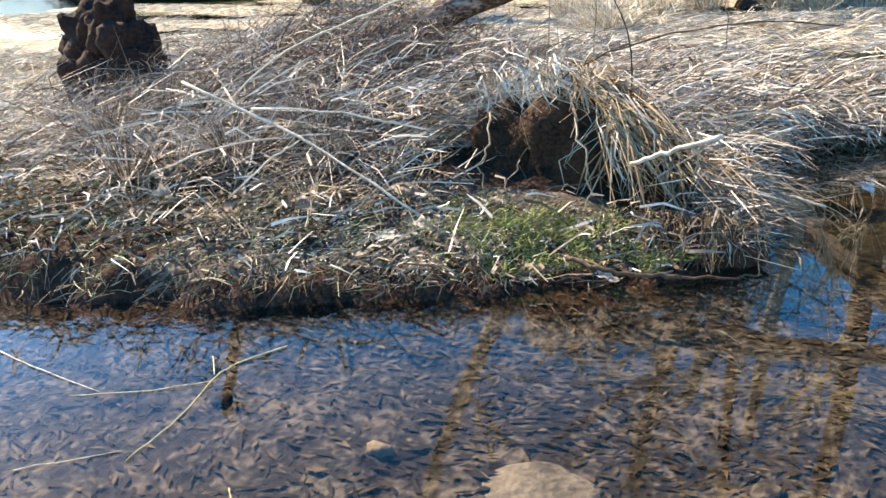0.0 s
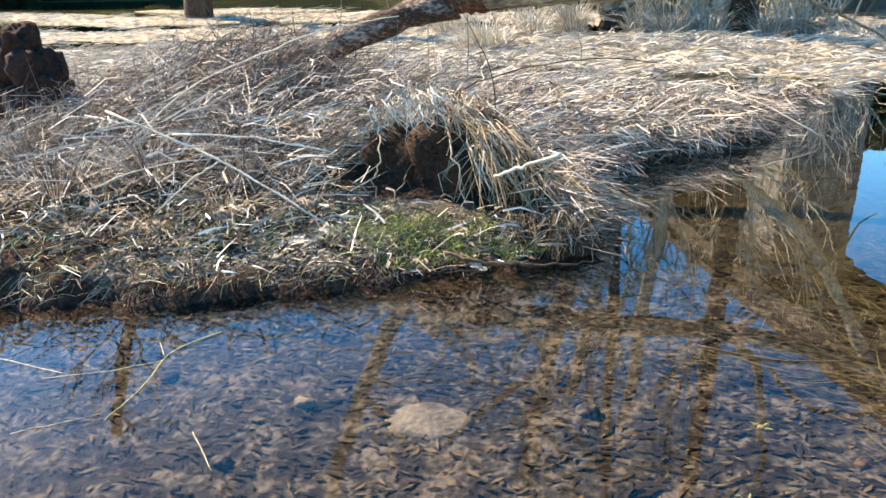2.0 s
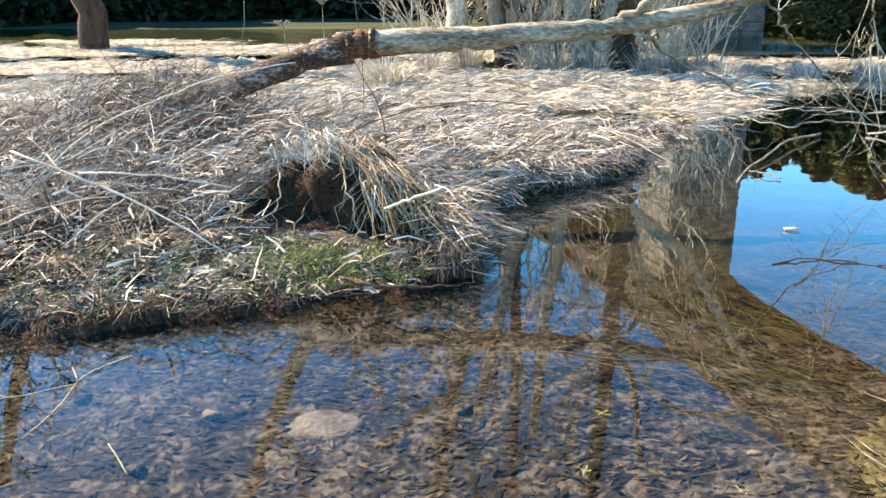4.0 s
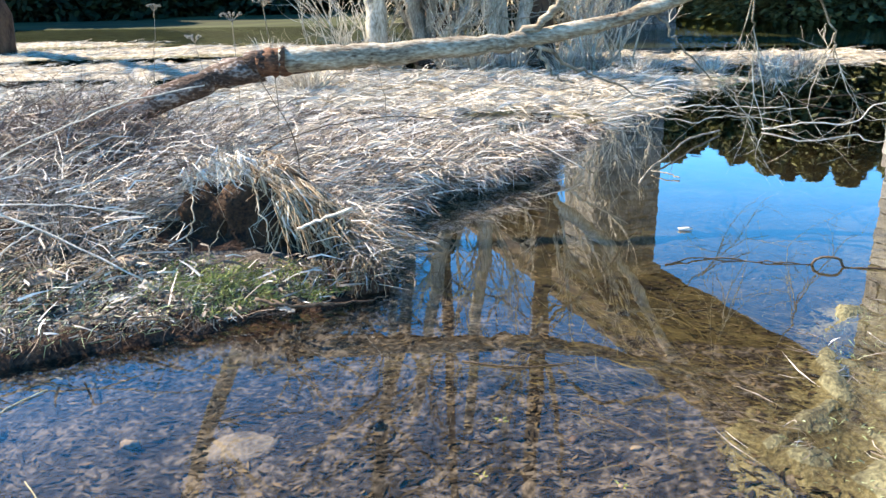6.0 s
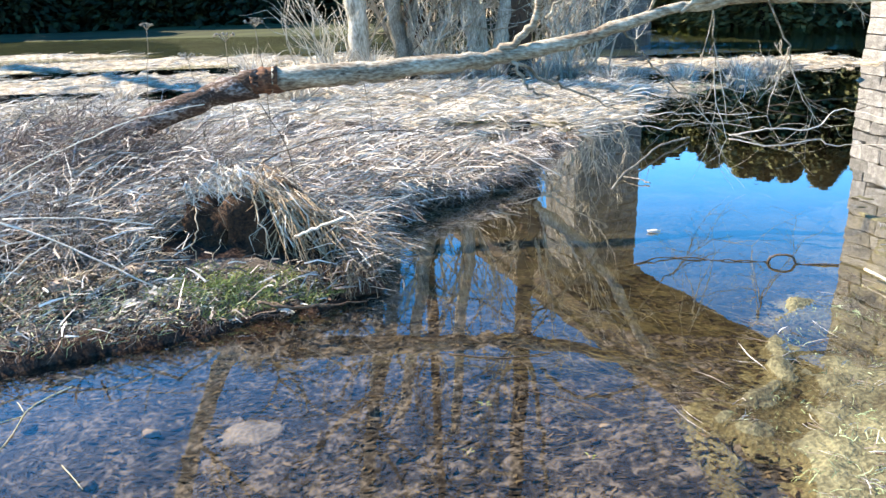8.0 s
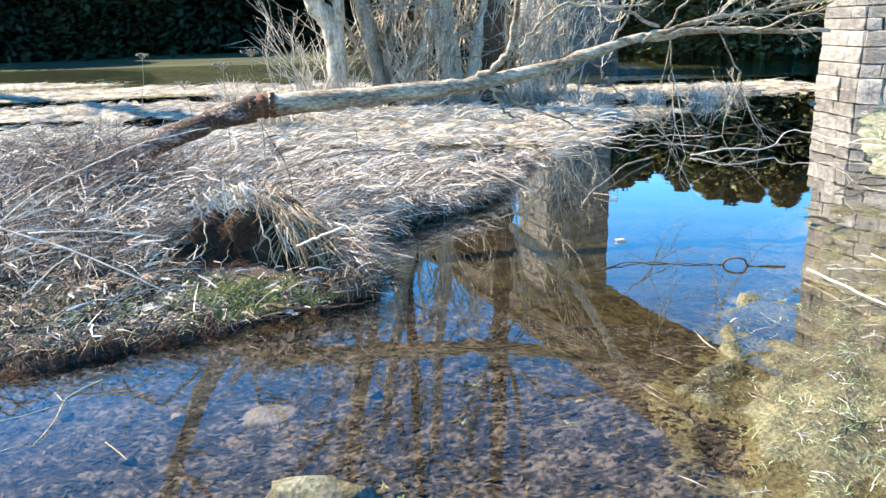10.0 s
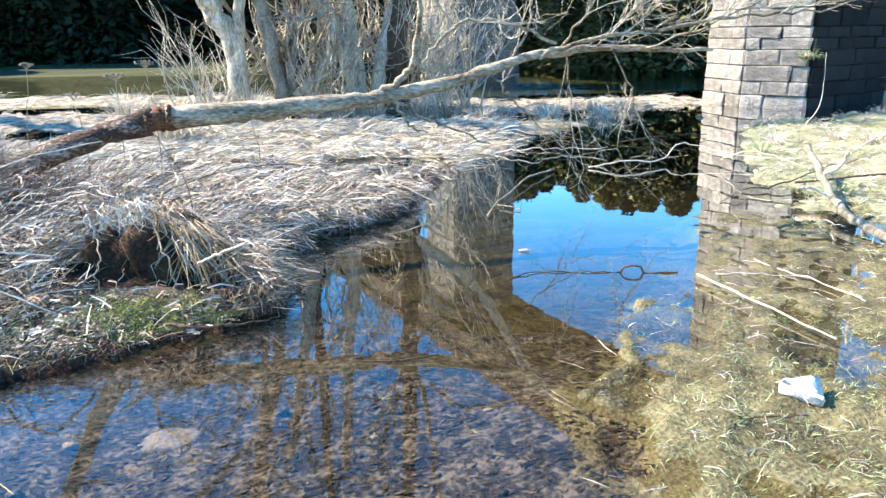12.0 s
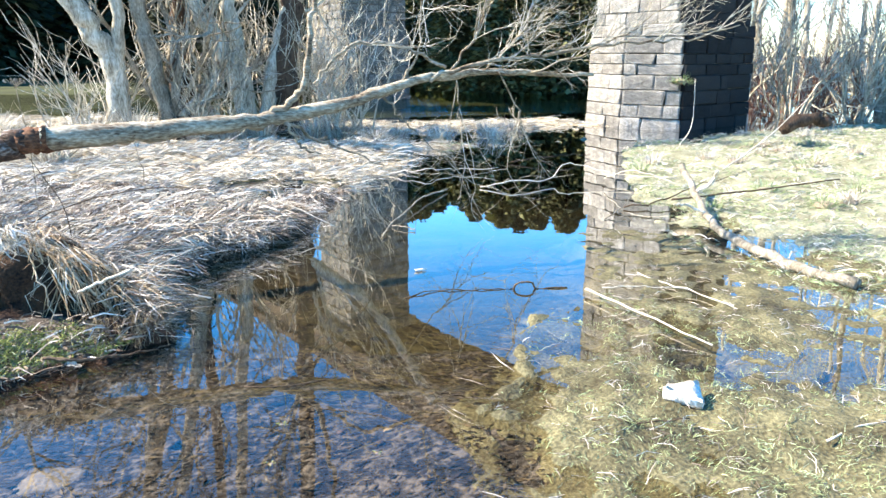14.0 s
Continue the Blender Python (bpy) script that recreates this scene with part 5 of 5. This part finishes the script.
for k, (pts, r, mat, label) in enumerate(FLOATING):
    stick("floating_straw", pts, r * 0.55, r * 0.35, mat, label, "straw", 30 + k, 0.001, "floating straws")
for k, (x, y) in enumerate([(1.08, 0.85), (0.62, 0.9), (0.28, 0.46), (0.35, 0.36), (-0.15, 0.36), (0.2, 0.32), (0.7, 1.25)]):
    tuft("water_sprout", (x, y), 9, (0.012, 0.03), (0.004, 0.008), (5, 40), MOSS, "tiny bright green sprout at the water's surface", 60 + k, "sprout", 0.01, -0.005, "water sprouts")

stick("water_branch", [(2.02, 4.78, 0.012), (2.25, 5.3, 0.03), (2.5, 5.7, 0.05), (2.9, 6.4, 0.07), (3.4, 7.0, 0.03)], 0.008, 0.012, BARK, "bent grey branch lying in the pool", "branch", 12)
stick("water_branch", [(2.22, 5.2, 0.02), (2.32, 5.05, 0.03), (2.4, 4.95, 0.015)], 0.006, 0.006, BARK, "short grey fork of a drowned branch", "branch", 13)
bm = bmesh.new()
clod(bm, (2.05, 3.56, 0.012), (0.05, 0.014, 0.009), 3.3, 0.3, 2)
tagged(mesh_object("floating_bark", bm, DRYWOOD, True), "pale scrap of bark floating on the pool", "bark")
stick("hooped_twig", [(2.60, 2.88, -0.01), (2.61, 2.875, 0.03), (2.66, 2.86, 0.055), (2.73, 2.84, 0.05), (2.77, 2.83, 0.0), (2.9, 2.80, 0.006), (3.0, 2.78, 0.004)], 0.009, 0.006, DARKWOOD, "dark twig hooped out of the pool", "twig", 14, 0.001)
# Twig added on the surface for the wavy dark reflection of a branch.
stick("reflection_twig", [(1.75, 2.9, 0.003), (2.0, 3.0, 0.008), (2.3, 2.94, 0.003), (2.6, 2.88, 0.004)], 0.005, 0.004, DARKWOOD, "thin dark twig in place of a branch's reflection", "twig", 15, 0.004)
WAVY = [
    ([(3.9, 7.1, 0.02), (4.4, 7.0, 0.10), (4.9, 7.1, 0.05), (5.4, 7.5, 0.22), (5.9, 6.9, 0.12), (6.4, 6.3, 0.15)], 0.014, DRYWOOD),
    ([(4.3, 7.3, 0.02), (4.7, 7.15, 0.12), (4.95, 7.05, 0.02)], 0.010, DRYWOOD),
    ([(5.0, 5.3, 0.02), (5.5, 5.3, 0.08), (6.1, 5.6, 0.12), (6.9, 5.9, 0.2)], 0.014, DARKWOOD),
    ([(4.5, 4.85, 0.01), (4.9, 5.1, 0.10), (5.2, 5.5, 0.16), (5.3, 6.2, 0.05)], 0.010, DRYWOOD),
    ([(3.0, 8.6, 0.02), (3.5, 8.3, 0.10), (4.0, 8.5, 0.05), (4.6, 8.2, 0.1)], 0.012, DRYWOOD),
    ([(2.6, 7.4, 0.02), (2.8, 7.1, 0.16), (3.1, 7.2, 0.02)], 0.010, DRYWOOD),
    ([(5.6, 6.8, 0.1), (5.7, 6.2, 0.30), (5.9, 5.6, 0.2)], 0.010, DRYWOOD),
    ([(5.2, 9.2, 0.02), (6.0, 9.0, 0.12), (6.8, 9.4, 0.05)], 0.014, DARKWOOD),
]
for k, (pts, r, mat) in enumerate(WAVY):
    stick("water_branch", pts, r * 0.7, r * 0.35, BARK if mat is DRYWOOD and k % 2 else mat, "wavy bleached branch half sunk in the pool" if mat is DRYWOOD else "wavy dark branch half sunk in the pool", "branch", 70 + k, 0.012, "pool branches")

# ---- the sunny right bank ----
rock = root("white_rock", "wedge of white rock lying on wet grass", "rock")
bm = bmesh.new()
vs = [bm.verts.new(p) for p in ((-0.12, 0.06, 0.0), (0.13, 0.06, 0.0), (0.02, -0.12, 0.0), (-0.13, 0.07, 0.07), (0.14, 0.05, 0.085), (0.0, -0.13, 0.05))]
for f in ((2, 1, 0), (3, 4, 5), (0, 1, 4, 3), (1, 2, 5, 4), (2, 0, 3, 5)):
    bm.faces.new([vs[k] for k in f])
bmesh.ops.bevel(bm, geom=bm.edges[:], offset=0.012, segments=2, affect="EDGES")
bmesh.ops.subdivide_edges(bm, edges=bm.edges[:], cuts=2, use_grid_fill=True)
for w in bm.verts:
    w.co += Vector((noise.noise(w.co * 20), noise.noise(w.co * 20 + Vector((9, 0, 0))), noise.noise(w.co * 24 + Vector((0, 9, 0))))) * 0.008
part("rock_body", bm, CHALK, rock, "", True)
rock.matrix_basis = pose(2.64, 0.79, float(ground_height(2.64, 0.79)) + 0.005, 4, 6, 12) @ Matrix.Diagonal((0.9, 0.9, 1.15, 1))

log = root("driftwood_log", "bent grey driftwood log, one end in water", "log")
limb_part("log_body", log, [(5.95, 5.6, 0.42), (5.64, 4.85, 0.22), (5.2, 4.0, 0.12), (5.03, 3.4, 0.07), (4.95, 2.7, 0.06), (5.05, 2.05, 0.05)], 0.036, 0.045, BARK, 9, 0.012, 7)
limb_part("branch_stub", log, [(5.64, 4.85, 0.22), (5.75, 4.7, 0.40), (5.7, 4.6, 0.52)], 0.025, 0.012, DRYWOOD, 7, 0.01, 8)
limb_part("branch_stub", log, [(5.3, 4.2, 0.14), (5.1, 4.25, 0.24), (4.9, 4.2, 0.27)], 0.02, 0.008, DRYWOOD, 7, 0.01, 9)
RIGHT_STICKS = [
    ([(5.5, 5.1, 0.12), (6.5, 4.95, 0.2), (7.6, 4.8, 0.3)], 0.02, DARKWOOD, "long dark stick lying on the bank"),
    ([(3.05, 2.58, 0.05), (3.15, 2.0, 0.05), (3.27, 1.40, 0.03)], 0.013, DRYWOOD, "long pale stick lying over the wet grass"),
    ([(3.70, 2.92, 0.02), (3.8, 2.4, 0.03), (3.90, 1.78, 0.02)], 0.009, DRYWOOD, "thin pale stick floating on the puddle"),
    ([(3.2, 2.6, 0.04), (3.5, 2.5, 0.05), (3.8, 2.4, 0.03)], 0.007, DRYWOOD, "thin pale stick on the wet grass"),
    ([(2.1, 0.75, 0.05), (2.3, 0.66, 0.05), (2.55, 0.62, 0.05)], 0.008, DARKWOOD, "brown stick on the wet grass"),
    ([(3.0, 0.25, 0.05), (3.3, 0.3, 0.06), (3.7, 0.2, 0.06)], 0.008, DRYWOOD, "pale stick on the wet grass"),
    ([(8.6, 9.4, 0.15), (9.2, 9.9, 0.5), (9.4, 10.2, 1.3)], 0.014, DRYWOOD, "bent pale stem standing before the pier"),
    ([(7.3, 6.5, 0.2), (9.0, 7.6, 0.5), (10.6, 8.6, 1.0)], 0.018, DRYWOOD, "long pale branch propped on the bank"),
]
for k, (pts, r, mat, label) in enumerate(RIGHT_STICKS):
    stick("stick", pts, r * 0.65, r * 0.4, mat, label, "stick", 90 + k, 0.006)
rng = random.Random(21)
for k in range(46):
    x, y = rng.uniform(5.6, 13.5), rng.uniform(4.2, 11)
    if inside_distance(np.array([x]), np.array([y]), RIGHT)[0] > 0.1:
        tuft("grass_tuft", (x, y), 150, (0.10, 0.28), (0.004, 0.009), (15, 80), BLEACH if k % 3 else GRASS, "pale grass tuft on the sunny bank", 200 + k, group="bank tufts", radius=0.12)
stick("dark_log", [(10.4, 8.9, 0.45), (10.9, 8.9, 0.6), (11.3, 8.8, 0.55)], 0.13, 0.10, DARKBARK, "dark rotten log end on the bright bank", "log", 130, 0.02)

tuft("fern_tuft", (11.02, 12.94), 160, (0.15, 0.35), (0.01, 0.02), (-40, 70), GRASS, "yellow-green fern tuft rooted in the pier's masonry", 970, "plant", 0.14, 1.15)

# ---- the marsh ----
for k, (x, y, h) in enumerate([(-0.96, 4.8, 1.35), (-1.25, 4.75, 1.2), (-2.6, 6.4, 1.4), (-1.8, 5.6, 1.05), (-0.2, 5.9, 0.9)]):
    stalk = root("dead_umbel", "dry brown umbel stalk standing in the grass", "plant stalk", "dry umbels")
    rng = random.Random(400 + k)
    z = float(ground_height(x, y))
    top = Vector((x + rng.uniform(-0.1, 0.15), y, z + h * 0.95))
    limb_part("stem", stalk, [(x, y, z), (x + 0.02, y, z + h * 0.5), top], 0.005, 0.003, BARK, 5, 0.006, 410 + k)
    bm = bmesh.new()
    for j in range(16):
        a = rng.uniform(0, 6.28)
        tip = top + Vector((0.09 * math.cos(a) * rng.uniform(0.3, 1), 0.09 * math.sin(a) * rng.uniform(0.3, 1), rng.uniform(0.04, 0.07)))
        tube(bm, [top, (top + tip) / 2 + Vector((0, 0, 0.008)), tip], [0.0018, 0.0015, 0.0015], 3)
        bmesh.ops.create_icosphere(bm, subdivisions=1, radius=0.011, matrix=Matrix.Translation(tip))
    part("umbel", bm, BARK, stalk)
for k, (x, y) in enumerate([(-2.0, 11.2), (-2.4, 11.6), (-1.6, 13.5), (-0.9, 14.1), (0.3, 14.2), (0.9, 14.0), (1.6, 14.2), (2.6, 14.0), (3.2, 14.3), (-3.5, 14.5), (4.4, 13.8), (5.4, 13.6), (6.6, 13.9), (7.4, 14.2), (-5.5, 12.5), (3.6, 12.2), (5.0, 12.4), (6.3, 12.8)]):
    tuft("grass_tuft", (x, y), 260, (0.3, 0.9) if k < 10 else (0.15, 0.4), (0.008, 0.018), (35, 88), BLEACH, "upright bleached grass tuft in the marsh", 500 + k, group="marsh tufts", radius=0.22)


def shrub(x, y, h, mat, label, seed, group):
    """A thicket of thin stems from one foot."""
    rng = random.Random(seed)
    bush = root("shrub", label, "shrub", group)
    z = float(ground_height(x, y)) - 0.03
    for _ in range(9):
        bm = bmesh.new()
        twigs(bm, (x + rng.gauss(0, 0.15), y + rng.gauss(0, 0.15), z), (rng.gauss(0, 0.5), rng.gauss(0, 0.5), 1), h * rng.uniform(0.6, 1), 0.012 * h, 2, rng, 0.3)
        part("stem", bm, mat, bush)
    return bush


for k, (x, y, h) in enumerate([(-1.6, 15.3, 2.2), (-1.9, 14.2, 1.5), (0.9, 14.0, 1.6), (3.2, 14.0, 1.7), (0.6, 15.6, 2.6), (1.9, 15.4, 2.4), (3.0, 15.5, 2.5), (3.8, 15.2, 2.2), (2.4, 16.4, 2.8)]):
    shrub(x, y, h, PALEBARK, "pale leafless shrub among the tree stems", 600 + k, "pale shrubs")
for k in range(12):
    az, r = 38.5 + 1.0 * k, 24 + 5 * (k % 4)
    shrub(0.46 + r * math.sin(radians(az)), -2.06 + r * math.cos(radians(az)), 3.2, PALEBARK, "pale leafless thicket on the far bank", 640 + k, "far thickets")
for k, (az, r) in enumerate([(39.5, 26), (41, 27), (42.5, 25), (44, 28), (46, 26), (47.5, 29), (43, 31)]):
    shrub(0.46 + r * math.sin(radians(az)), -2.06 + r * math.cos(radians(az)), 1.8, BRUSH, "red-brown leafless shrub on the far bank", 620 + k, "red shrubs")
